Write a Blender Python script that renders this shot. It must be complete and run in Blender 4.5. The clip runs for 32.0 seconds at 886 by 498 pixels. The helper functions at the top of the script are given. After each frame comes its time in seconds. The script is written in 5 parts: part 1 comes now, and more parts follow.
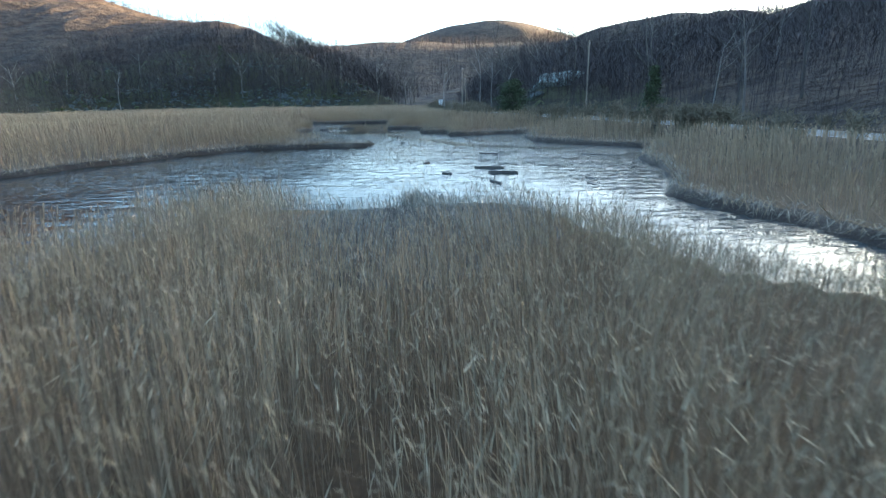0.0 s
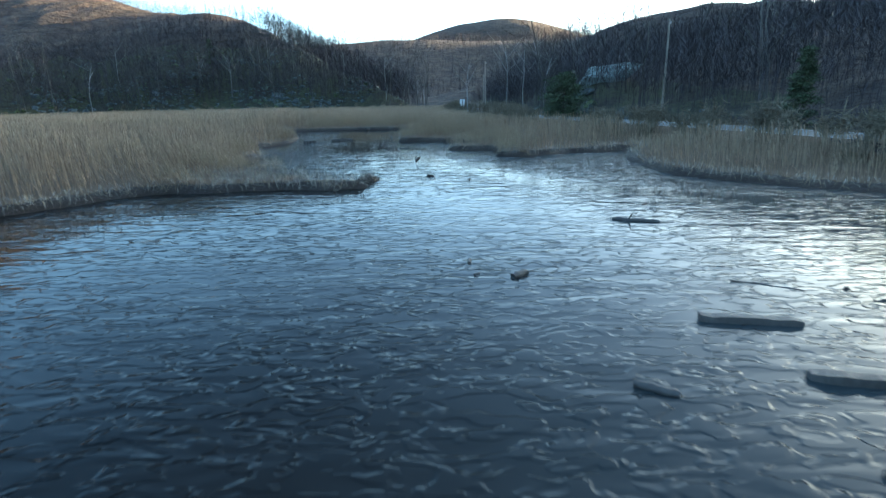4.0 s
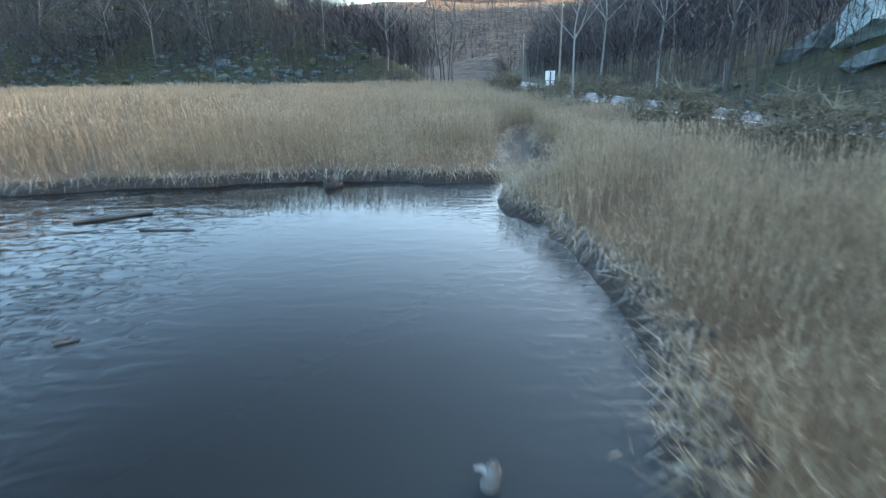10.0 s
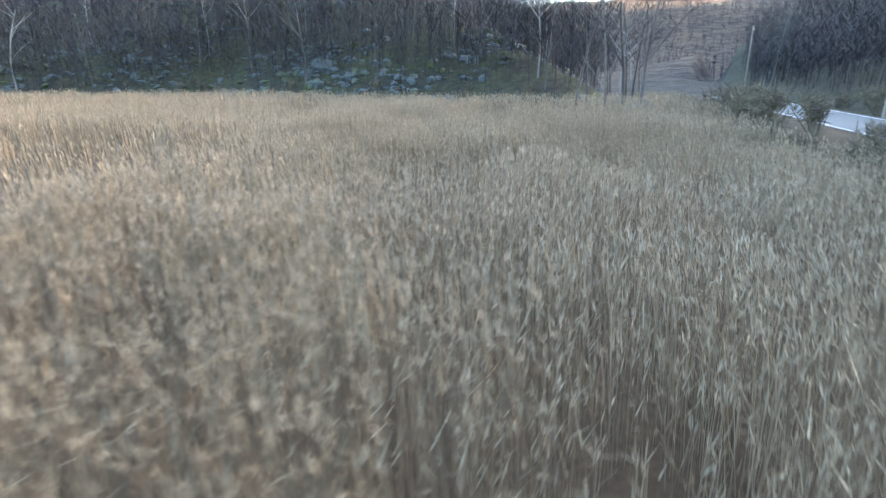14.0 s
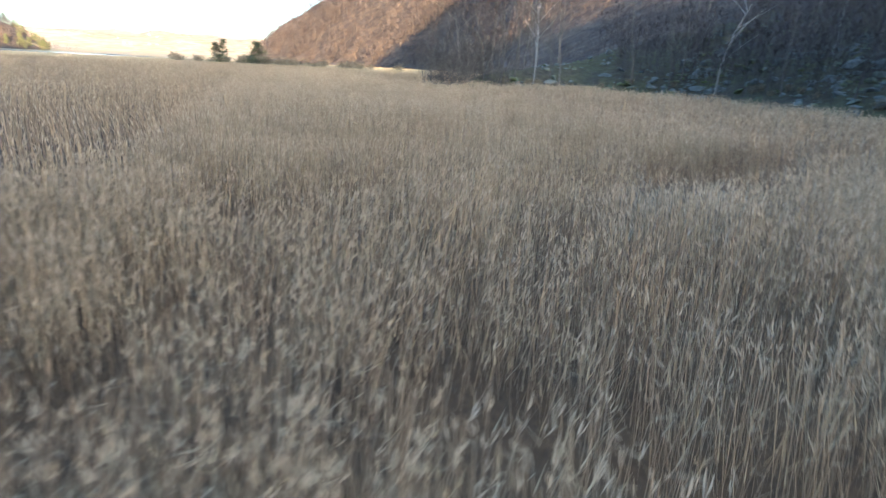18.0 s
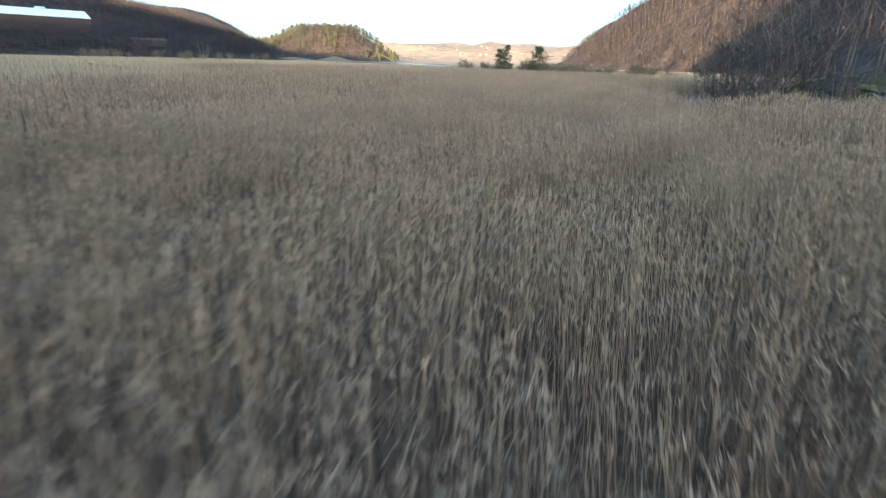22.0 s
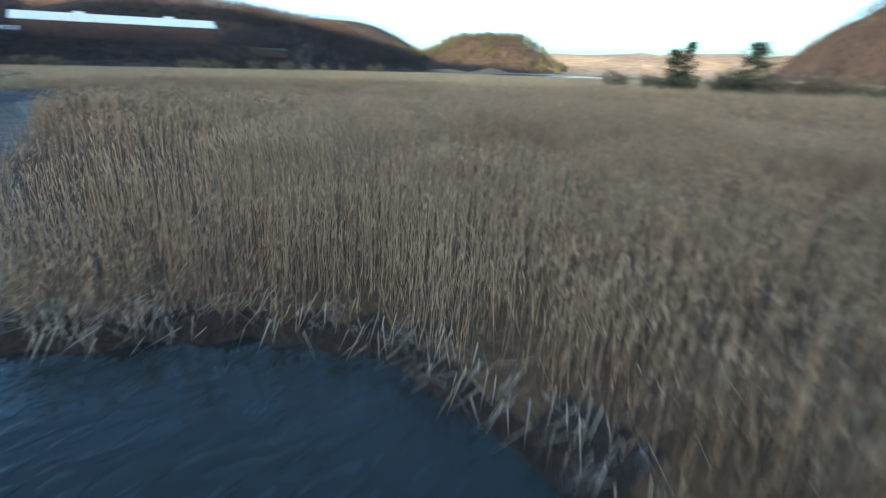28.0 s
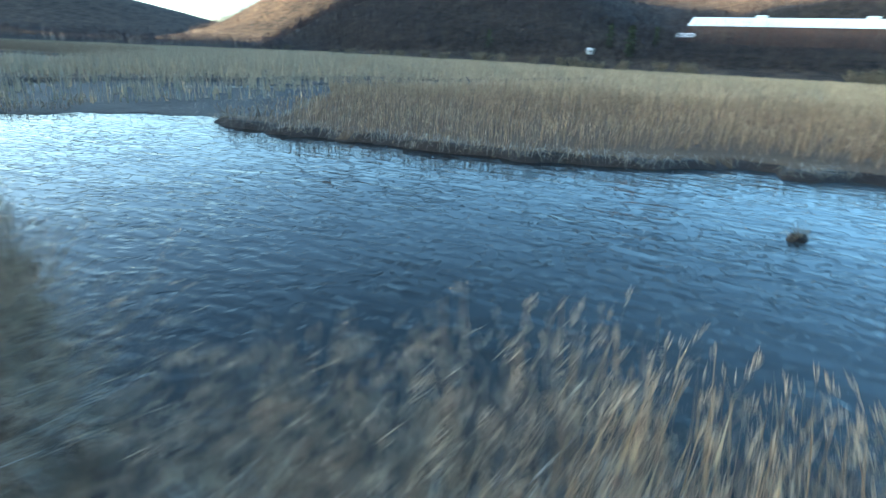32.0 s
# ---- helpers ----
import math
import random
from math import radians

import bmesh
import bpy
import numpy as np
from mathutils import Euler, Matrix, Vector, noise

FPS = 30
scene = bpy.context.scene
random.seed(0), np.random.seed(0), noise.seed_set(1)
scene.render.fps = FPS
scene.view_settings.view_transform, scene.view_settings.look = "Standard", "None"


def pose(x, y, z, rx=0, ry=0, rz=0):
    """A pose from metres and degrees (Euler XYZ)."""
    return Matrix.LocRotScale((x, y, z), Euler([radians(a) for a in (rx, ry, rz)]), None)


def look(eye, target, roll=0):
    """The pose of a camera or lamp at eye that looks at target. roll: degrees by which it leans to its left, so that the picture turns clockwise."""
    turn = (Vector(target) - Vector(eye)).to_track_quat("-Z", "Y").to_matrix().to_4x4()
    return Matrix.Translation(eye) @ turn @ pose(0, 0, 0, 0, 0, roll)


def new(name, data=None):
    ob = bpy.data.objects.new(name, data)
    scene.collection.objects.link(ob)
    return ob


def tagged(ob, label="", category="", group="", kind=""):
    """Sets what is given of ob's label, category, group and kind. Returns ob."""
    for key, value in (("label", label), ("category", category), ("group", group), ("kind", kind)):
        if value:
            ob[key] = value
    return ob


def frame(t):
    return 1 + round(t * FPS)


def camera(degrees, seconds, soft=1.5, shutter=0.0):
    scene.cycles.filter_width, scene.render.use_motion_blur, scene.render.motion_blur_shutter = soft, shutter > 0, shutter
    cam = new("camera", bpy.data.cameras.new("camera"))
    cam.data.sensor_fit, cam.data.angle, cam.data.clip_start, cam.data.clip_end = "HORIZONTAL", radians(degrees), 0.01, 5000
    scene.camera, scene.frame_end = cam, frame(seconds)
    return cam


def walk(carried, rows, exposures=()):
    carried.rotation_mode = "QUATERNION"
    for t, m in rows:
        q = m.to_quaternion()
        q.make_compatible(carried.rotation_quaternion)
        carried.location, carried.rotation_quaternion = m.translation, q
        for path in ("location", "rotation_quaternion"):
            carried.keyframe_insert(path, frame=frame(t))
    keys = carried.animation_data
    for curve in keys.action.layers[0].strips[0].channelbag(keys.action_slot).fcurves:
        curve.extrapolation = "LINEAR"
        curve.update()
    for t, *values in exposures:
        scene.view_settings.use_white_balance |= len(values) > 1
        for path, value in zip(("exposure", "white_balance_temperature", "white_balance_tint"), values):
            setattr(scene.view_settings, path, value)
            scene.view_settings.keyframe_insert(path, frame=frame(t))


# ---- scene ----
cam = camera(78.0, 32.0, soft=1.35, shutter=0.32)
PATH = [
    (0.0, pose(0.00, 0.00, 4.84, 74.48, 1.00, -0.81)),
    (0.5, pose(-0.30, 2.85, 4.88, 74.53, 0.75, -0.48)),
    (1.0, pose(-0.61, 5.94, 4.88, 74.50, 0.75, -0.27)),
    (1.5, pose(-0.83, 9.09, 4.88, 74.52, 0.82, -0.17)),
    (2.0, pose(-1.10, 12.51, 4.84, 74.54, 0.88, -0.13)),
    (2.5, pose(-1.39, 16.04, 4.78, 74.52, 1.04, -0.09)),
    (3.0, pose(-1.87, 19.75, 4.74, 74.49, 1.10, -0.11)),
    (3.5, pose(-2.32, 23.65, 4.74, 74.50, 1.17, -0.05)),
    (4.5, pose(-3.21, 31.64, 4.81, 74.44, 1.03, 0.03)),
    (5.5, pose(-4.17, 40.50, 4.89, 74.01, 0.79, 0.13)),
    (6.0, pose(-4.69, 45.33, 4.77, 71.94, 0.65, 0.20)),
    (6.5, pose(-5.24, 50.39, 4.72, 71.85, 0.86, 0.22)),
    (7.0, pose(-5.97, 55.51, 4.71, 71.74, 0.87, 0.08)),
    (7.5, pose(-6.70, 60.90, 4.65, 71.68, 0.71, 0.02)),
    (8.0, pose(-7.50, 66.64, 4.64, 71.62, 0.57, -0.04)),
    (8.5, pose(-8.28, 72.53, 4.69, 71.65, 0.42, -0.17)),
    (9.0, pose(-8.88, 78.87, 4.73, 71.68, 0.34, -0.05)),
    (9.5, pose(-9.30, 85.28, 4.87, 71.62, 0.17, 0.08)),
    (10.0, pose(-9.77, 91.51, 4.84, 71.53, 0.98, -0.04)),
    (10.5, pose(-10.04, 97.72, 4.83, 71.53, 1.46, -0.09)),
    (11.0, pose(-10.11, 104.09, 4.89, 71.43, 1.85, -0.07)),
    (11.5, pose(-10.34, 109.50, 4.86, 71.49, 1.66, -0.14)),
    (12.0, pose(-11.17, 114.34, 4.83, 71.55, 1.57, -0.27)),
    (12.5, pose(-11.89, 119.00, 4.87, 72.07, 0.10, 3.08)),
    (13.0, pose(-11.96, 123.89, 4.79, 71.82, 1.42, 7.43)),
    (13.5, pose(-11.63, 128.44, 4.80, 72.07, 0.65, 12.25)),
    (14.5, pose(-9.41, 136.91, 4.80, 72.27, 0.66, 22.53)),
    (15.5, pose(-8.37, 145.70, 4.79, 72.43, -0.47, 39.46)),
    (16.0, pose(-9.29, 150.57, 4.81, 72.43, -0.89, 51.35)),
    (16.5, pose(-10.52, 155.72, 4.82, 72.28, -1.53, 62.51)),
    (17.0, pose(-12.35, 160.36, 4.82, 72.06, -1.83, 72.73)),
    (17.5, pose(-14.66, 165.62, 4.82, 71.83, -2.40, 83.13)),
    (18.0, pose(-17.74, 169.16, 4.83, 71.47, -2.63, 93.29)),
    (18.5, pose(-20.82, 171.35, 4.83, 71.20, -2.59, 101.26)),
    (19.0, pose(-23.71, 173.24, 4.83, 70.97, -2.62, 108.39)),
    (19.5, pose(-27.22, 174.54, 4.86, 70.75, -2.56, 116.44)),
    (20.0, pose(-30.93, 175.30, 4.88, 70.64, -2.32, 122.06)),
    (20.5, pose(-34.36, 175.76, 4.88, 70.70, -2.05, 123.54)),
    (21.0, pose(-38.21, 175.42, 4.85, 70.79, -1.88, 123.83)),
    (21.5, pose(-42.96, 174.37, 4.81, 70.90, -1.72, 124.05)),
    (22.0, pose(-48.44, 172.84, 4.76, 70.96, -1.51, 124.14)),
    (22.5, pose(-54.59, 170.95, 4.76, 71.08, -1.27, 123.90)),
    (23.0, pose(-60.93, 168.59, 4.74, 71.16, -1.23, 123.70)),
    (23.5, pose(-67.38, 165.93, 4.73, 71.23, -1.16, 123.71)),
    (24.0, pose(-73.82, 162.95, 4.74, 71.33, -1.08, 123.78)),
    (24.5, pose(-80.52, 159.80, 4.74, 71.38, -0.99, 123.89)),
    (25.5, pose(-95.47, 151.82, 4.78, 71.54, 0.41, 123.78)),
    (26.5, pose(-112.89, 142.24, 4.75, 71.69, -0.59, 123.47)),
    (27.0, pose(-122.21, 137.38, 4.67, 71.70, -0.39, 123.36)),
    (27.5, pose(-130.60, 132.86, 4.74, 71.79, -0.48, 124.96)),
    (28.0, pose(-138.36, 128.18, 4.74, 71.67, -1.33, 141.98)),
    (28.5, pose(-146.06, 123.60, 4.75, 71.30, -2.06, 161.36)),
    (29.0, pose(-152.71, 118.22, 4.77, 71.11, -1.98, 168.59)),
    (29.5, pose(-158.47, 111.77, 4.79, 70.97, -2.18, 175.28)),
    (30.0, pose(-163.34, 104.32, 4.80, 70.88, -2.30, 181.79)),
    (30.5, pose(-167.30, 96.32, 4.79, 70.82, -2.30, 185.79)),
    (31.0, pose(-170.51, 87.89, 4.80, 70.86, -2.29, 186.95)),
    (31.5, pose(-173.16, 78.68, 4.80, 70.72, -2.46, 193.75)),
    (31.6, pose(-173.66, 76.76, 4.79, 70.67, -2.50, 195.81)),
    (32.0, pose(-175.54, 68.82, 4.73, 70.28, -2.78, 206.22)),
]
walk(cam, PATH, [(0.0, 3.97, 5420, -3), (2.0, 3.58, 5000, -7), (3.0, 3.62, 4930, -8), (6.0, 3.90, 5380, -10), (8.0, 4.38, 5620, -5), (10.0, 4.64, 5920, -1), (13.0, 4.97, 6050, 6), (16.0, 4.65, 5600, 3), (19.0, 3.74, 5110, 1), (24.0, 3.28, 4930, -2),
                 (26.5, 3.10, 4960, -1), (28.0, 2.93, 4780, -5), (30.0, 3.70, 4780, -8), (31.0, 4.12, 4760, -9), (32.0, 3.70, 4780, -12)])

# world, sun, exposure
SUN_AZ, SUN_EL = -62.0, 6.4      # degrees left of +y, degrees up
world = bpy.data.worlds.new("world")
scene.world = world
world.use_nodes = True
wn = world.node_tree
sky = wn.nodes.new("ShaderNodeTexSky")
sky.sky_type = "NISHITA"
sky.sun_disc = False
sky.sun_elevation = radians(SUN_EL)
sky.sun_rotation = radians(-SUN_AZ)
sky.air_density, sky.dust_density, sky.ozone_density = 0.6, 2.6, 0.6
bg = wn.nodes["Background"]
bg.inputs["Strength"].default_value = 0.10
wn.links.new(sky.outputs["Color"], bg.inputs["Color"])
sun_data = bpy.data.lights.new("sun", "SUN")
sun_data.energy, sun_data.angle, sun_data.color = 5.0, radians(0.5), (1.0, 0.56, 0.25)
sun = new("sun", sun_data)
_az, _el = radians(SUN_AZ), radians(SUN_EL)
SUN_DIR = Vector((-math.sin(_az) * math.cos(_el), math.cos(_az) * math.cos(_el), math.sin(_el)))
sun.matrix_world = look(SUN_DIR * 900, (0, 0, 0))

# ---- materials ----


def mat(name, rough=0.9, metal=0.0):
    m = bpy.data.materials.new(name)
    m.use_nodes = True
    b = m.node_tree.nodes["Principled BSDF"]
    b.inputs["Roughness"].default_value = rough
    b.inputs["Metallic"].default_value = metal
    b.inputs["Specular IOR Level"].default_value = 0.25
    return m, m.node_tree, b


def noise_ramp(nt, scale, stops, detail=4.0, stretch=None, rough=0.6, object_space=False):
    """Noise at a real-world scale, through a colour ramp. Returns both nodes."""
    geo = nt.nodes.new("ShaderNodeTexCoord" if object_space else "ShaderNodeNewGeometry")
    mp = nt.nodes.new("ShaderNodeMapping")
    if stretch:
        mp.inputs["Scale"].default_value = stretch
    nz = nt.nodes.new("ShaderNodeTexNoise")
    nz.inputs["Scale"].default_value = scale
    nz.inputs["Detail"].default_value = detail
    nz.inputs["Roughness"].default_value = rough
    rp = nt.nodes.new("ShaderNodeValToRGB")
    els = rp.color_ramp.elements
    while len(els) < len(stops):
        els.new(0.5)
    for e, (p, c) in zip(els, stops):
        e.position, e.color = p, (*c, 1)
    nt.links.new(geo.outputs["Object" if object_space else "Position"], mp.inputs["Vector"])
    nt.links.new(mp.outputs["Vector"], nz.inputs["Vector"])
    nt.links.new(nz.outputs["Fac"], rp.inputs["Fac"])
    return nz, rp


def mix(nt, a, b, fac=0.5, mode="MIX"):
    mx = nt.nodes.new("ShaderNodeMix")
    mx.data_type, mx.blend_type = "RGBA", mode
    for sock, v in ((mx.inputs["Factor"], fac), (mx.inputs["A"], a), (mx.inputs["B"], b)):
        if isinstance(v, (int, float)):
            sock.default_value = v
        elif isinstance(v, tuple):
            sock.default_value = (*v, 1)
        else:
            nt.links.new(v, sock)
    return mx.outputs["Result"]


def bump(nt, b, height, strength=0.5, dist=0.05):
    bp = nt.nodes.new("ShaderNodeBump")
    bp.inputs["Strength"].default_value = strength
    bp.inputs["Distance"].default_value = dist
    nt.links.new(height, bp.inputs["Height"])
    nt.links.new(bp.outputs["Normal"], b.inputs["Normal"])


def two_scale(name, big, small, s_big, s_small, rough=0.9, blend=0.5, bump_s=0.5, bump_d=0.05, stretch=None, per=None, per_amt=0.5):
    """A surface whose colour varies at two scales, and, if asked, by object ('object') or by piece ('island')."""
    m, nt, b = mat(name, rough)
    n1, r1 = noise_ramp(nt, s_big, big, 3.0)
    n2, r2 = noise_ramp(nt, s_small, small, 6.0, stretch)
    col = mix(nt, r1.outputs["Color"], r2.outputs["Color"], blend)
    if per:
        src = nt.nodes.new("ShaderNodeObjectInfo" if per == "object" else "ShaderNodeNewGeometry")
        rp = nt.nodes.new("ShaderNodeValToRGB")
        rp.color_ramp.elements[0].color = (1 - per_amt, 1 - per_amt, 1 - per_amt, 1)
        rp.color_ramp.elements[1].color = (1 + per_amt * 0.5, 1 + per_amt * 0.45, 1 + per_amt * 0.4, 1)
        nt.links.new(src.outputs["Random" if per == "object" else "Random Per Island"], rp.inputs["Fac"])
        col = mix(nt, col, rp.outputs["Color"], 1.0, "MULTIPLY")
    nt.links.new(col, b.inputs["Base Color"])
    if bump_s:
        bump(nt, b, n2.outputs["Fac"], bump_s, bump_d)
    return m


M_STEM = two_scale("reed_stem", [(0.35, (0.185, 0.127, 0.083)), (0.7, (0.260, 0.201, 0.132))], [(0.3, (0.122, 0.079, 0.053)), (0.7, (0.296, 0.229, 0.145))], 0.33, 1.4, 0.8, 0.5, 0, per="island", per_amt=0.32)
M_PLUME = two_scale("reed_plume", [(0.3, (0.308, 0.239, 0.163)), (0.7, (0.342, 0.280, 0.199))], [(0.3, (0.256, 0.188, 0.129)), (0.7, (0.393, 0.321, 0.229))], 0.33, 2.0, 0.95, 0.5, 0, per="island", per_amt=0.2)
M_LEAF = two_scale("reed_leaf", [(0.3, (0.247, 0.193, 0.119)), (0.7, (0.305, 0.251, 0.162))], [(0.3, (0.197, 0.144, 0.086)), (0.7, (0.337, 0.276, 0.180))], 0.33, 2.0, 0.8, 0.5, 0, per="island", per_amt=0.25)
M_LODGED = two_scale("lodged_stem", [(0.3, (0.144, 0.130, 0.113)), (0.7, (0.358, 0.338, 0.291))], [(0.3, (0.135, 0.122, 0.105)), (0.7, (0.334, 0.317, 0.267))], 0.5, 3.0, 0.75, 0.5, 0, per="island", per_amt=0.75)
M_FAR = two_scale("far_reed", [(0.35, (0.287, 0.229, 0.152)), (0.65, (0.336, 0.284, 0.195))], [(0.3, (0.236, 0.179, 0.114)), (0.7, (0.358, 0.292, 0.195))], 0.05, 1.2, 0.9, 0.5, 0, per="island", per_amt=0.3)
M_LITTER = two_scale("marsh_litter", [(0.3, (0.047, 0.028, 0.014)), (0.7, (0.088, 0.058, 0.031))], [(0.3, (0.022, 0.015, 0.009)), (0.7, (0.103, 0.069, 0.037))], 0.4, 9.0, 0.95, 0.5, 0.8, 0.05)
M_FARLITTER = two_scale("far_marsh", [(0.3, (0.176, 0.139, 0.078)), (0.7, (0.232, 0.196, 0.121))], [(0.3, (0.144, 0.110, 0.060)), (0.7, (0.237, 0.196, 0.118))], 0.02, 0.8, 0.95, 0.5, 0.8, 0.3)
M_MUD = two_scale("mud", [(0.3, (0.017, 0.013, 0.011)), (0.7, (0.036, 0.029, 0.024))], [(0.3, (0.014, 0.011, 0.010)), (0.7, (0.043, 0.036, 0.030))], 0.5, 7.0, 0.8, 0.5, 1.0, 0.10)
M_MUD.node_tree.nodes["Principled BSDF"].inputs["Specular IOR Level"].default_value = 0.09
M_MUD.node_tree.nodes["Principled BSDF"].inputs["Roughness"].default_value = 0.6
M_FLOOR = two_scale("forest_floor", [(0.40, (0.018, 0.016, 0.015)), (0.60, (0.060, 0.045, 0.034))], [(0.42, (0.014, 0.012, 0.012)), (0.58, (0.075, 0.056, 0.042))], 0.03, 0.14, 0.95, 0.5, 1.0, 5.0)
# far hills: bright sunlit haze painted into a pale base colour
M_HAZEHILL = two_scale("hazy_far_hillside", [(0.40, (0.13, 0.105, 0.075)), (0.60, (0.24, 0.205, 0.15))], [(0.40, (0.11, 0.09, 0.065)), (0.60, (0.26, 0.22, 0.16))], 0.004, 0.03, 0.95, 0.5, 0.5, 4.0)
M_MOSS = two_scale("mossy_slope", [(0.40, (0.027, 0.022, 0.019)), (0.60, (0.048, 0.050, 0.018))], [(0.35, (0.019, 0.018, 0.014)), (0.62, (0.068, 0.064, 0.036))], 0.10, 0.9, 0.95, 0.5, 1.0, 0.5)
M_WOODS = two_scale("bare_wood_twigs", [(0.3, (0.035, 0.030, 0.032)), (0.7, (0.051, 0.044, 0.049))], [(0.3, (0.026, 0.024, 0.023)), (0.7, (0.064, 0.057, 0.061))], 0.01, 0.25, 0.9, 0.5, 0, per="island", per_amt=0.15)
M_BARK = two_scale("grey_bark", [(0.3, (0.079, 0.070, 0.062)), (0.7, (0.124, 0.112, 0.104))], [(0.3, (0.053, 0.046, 0.043)), (0.7, (0.135, 0.124, 0.112))], 1.0, 9.0, 0.9, 0.5, 0.7, 0.03, (1, 1, 0.25), per="object", per_amt=0.45)
M_TWIG = two_scale("twig", [(0.3, (0.041, 0.037, 0.032)), (0.7, (0.062, 0.055, 0.049))], [(0.3, (0.034, 0.029, 0.025)), (0.7, (0.071, 0.062, 0.054))], 0.3, 3.0, 0.9, 0.5, 0, per="object", per_amt=0.35)
M_BIRCH = two_scale("pale_bark", [(0.3, (0.160, 0.152, 0.144)), (0.7, (0.224, 0.216, 0.204))], [(0.35, (0.088, 0.080, 0.074)), (0.6, (0.240, 0.230, 0.219))], 0.8, 6.0, 0.8, 0.5, 0.4, 0.02)
M_NEEDLE = two_scale("evergreen_needles", [(0.3, (0.030, 0.045, 0.022)), (0.7, (0.06, 0.075, 0.035))], [(0.3, (0.022, 0.034, 0.018)), (0.7, (0.085, 0.10, 0.05))], 0.5, 5.0, 0.8, 0.5, 0, per="island", per_amt=0.5)
M_ROCK, _nt, _b = mat("rock", 0.85)
_n1, _r1 = noise_ramp(_nt, 0.7, [(0.3, (0.052, 0.060, 0.060)), (0.7, (0.120, 0.134, 0.134))], 5.0)
_n2, _r2 = noise_ramp(_nt, 0.22, [(0.50, (0.0, 0.0, 0.0)), (0.62, (1.0, 1.0, 1.0))], 4.0)
_nt.links.new(mix(_nt, _r1.outputs["Color"], (0.075, 0.085, 0.030), _r2.outputs["Color"]), _b.inputs["Base Color"])
bump(_nt, _b, _n1.outputs["Fac"], 0.8, 0.1)
M_SHRUB = two_scale("shrub_twigs", [(0.3, (0.10, 0.085, 0.06)), (0.7, (0.17, 0.145, 0.10))], [(0.3, (0.08, 0.065, 0.045)), (0.7, (0.20, 0.17, 0.12))], 0.3, 3.0, 0.9, 0.5, 0, per="island", per_amt=0.5)
M_ROAD = two_scale("asphalt", [(0.3, (0.071, 0.076, 0.081)), (0.7, (0.092, 0.097, 0.103))], [(0.3, (0.054, 0.057, 0.060)), (0.7, (0.108, 0.114, 0.119))], 0.2, 20.0, 0.7, 0.5, 0.3, 0.01)
M_DRIFT = two_scale("wet_driftwood", [(0.3, (0.035, 0.03, 0.028)), (0.7, (0.07, 0.06, 0.055))], [(0.3, (0.025, 0.022, 0.02)), (0.7, (0.10, 0.09, 0.08))], 0.8, 12.0, 0.55, 0.5, 0.7, 0.03, (1, 1, 0.4))
M_ROOF = two_scale("pale_metal_roof", [(0.3, (0.62, 0.66, 0.70)), (0.7, (0.72, 0.75, 0.78))], [(0.3, (0.55, 0.58, 0.62)), (0.7, (0.75, 0.78, 0.8))], 0.05, 0.6, 0.5, 0.5, 0)
M_BRICK = two_scale("red_brick_wall", [(0.3, (0.063, 0.040, 0.033)), (0.7, (0.086, 0.053, 0.045))], [(0.3, (0.049, 0.032, 0.027)), (0.7, (0.093, 0.063, 0.053))], 0.05, 1.5, 0.9, 0.5, 0.3, 0.05)
M_WHITE = two_scale("white_paint", [(0.3, (0.612, 0.620, 0.620)), (0.7, (0.680, 0.680, 0.671))], [(0.3, (0.527, 0.535, 0.535)), (0.7, (0.697, 0.697, 0.680))], 0.3, 3.0, 0.6, 0.5, 0)
M_STEEL = two_scale("galvanised_steel", [(0.3, (0.28, 0.29, 0.30)), (0.7, (0.38, 0.39, 0.40))], [(0.3, (0.24, 0.25, 0.26)), (0.7, (0.42, 0.43, 0.44))], 1.0, 8.0, 0.5, 0.5, 0)
M_POLEWOOD = two_scale("pole_wood", [(0.3, (0.20, 0.165, 0.13)), (0.7, (0.28, 0.24, 0.20))], [(0.3, (0.14, 0.115, 0.09)), (0.7, (0.30, 0.26, 0.22))], 0.5, 8.0, 0.9, 0.5, 0.5, 0.02, (1, 1, 0.1))
M_GLASS, _nt, _b = mat("dark_window_glass", 0.08)
_b.inputs["Base Color"].default_value = (0.03, 0.035, 0.04, 1)
_b.inputs["Specular IOR Level"].default_value = 0.6
M_POST = two_scale("rusted_steel", [(0.3, (0.055, 0.05, 0.05)), (0.7, (0.09, 0.075, 0.07))], [(0.3, (0.04, 0.035, 0.035)), (0.7, (0.10, 0.08, 0.07))], 1.0, 9.0, 0.7, 0.5, 0.3, 0.01)


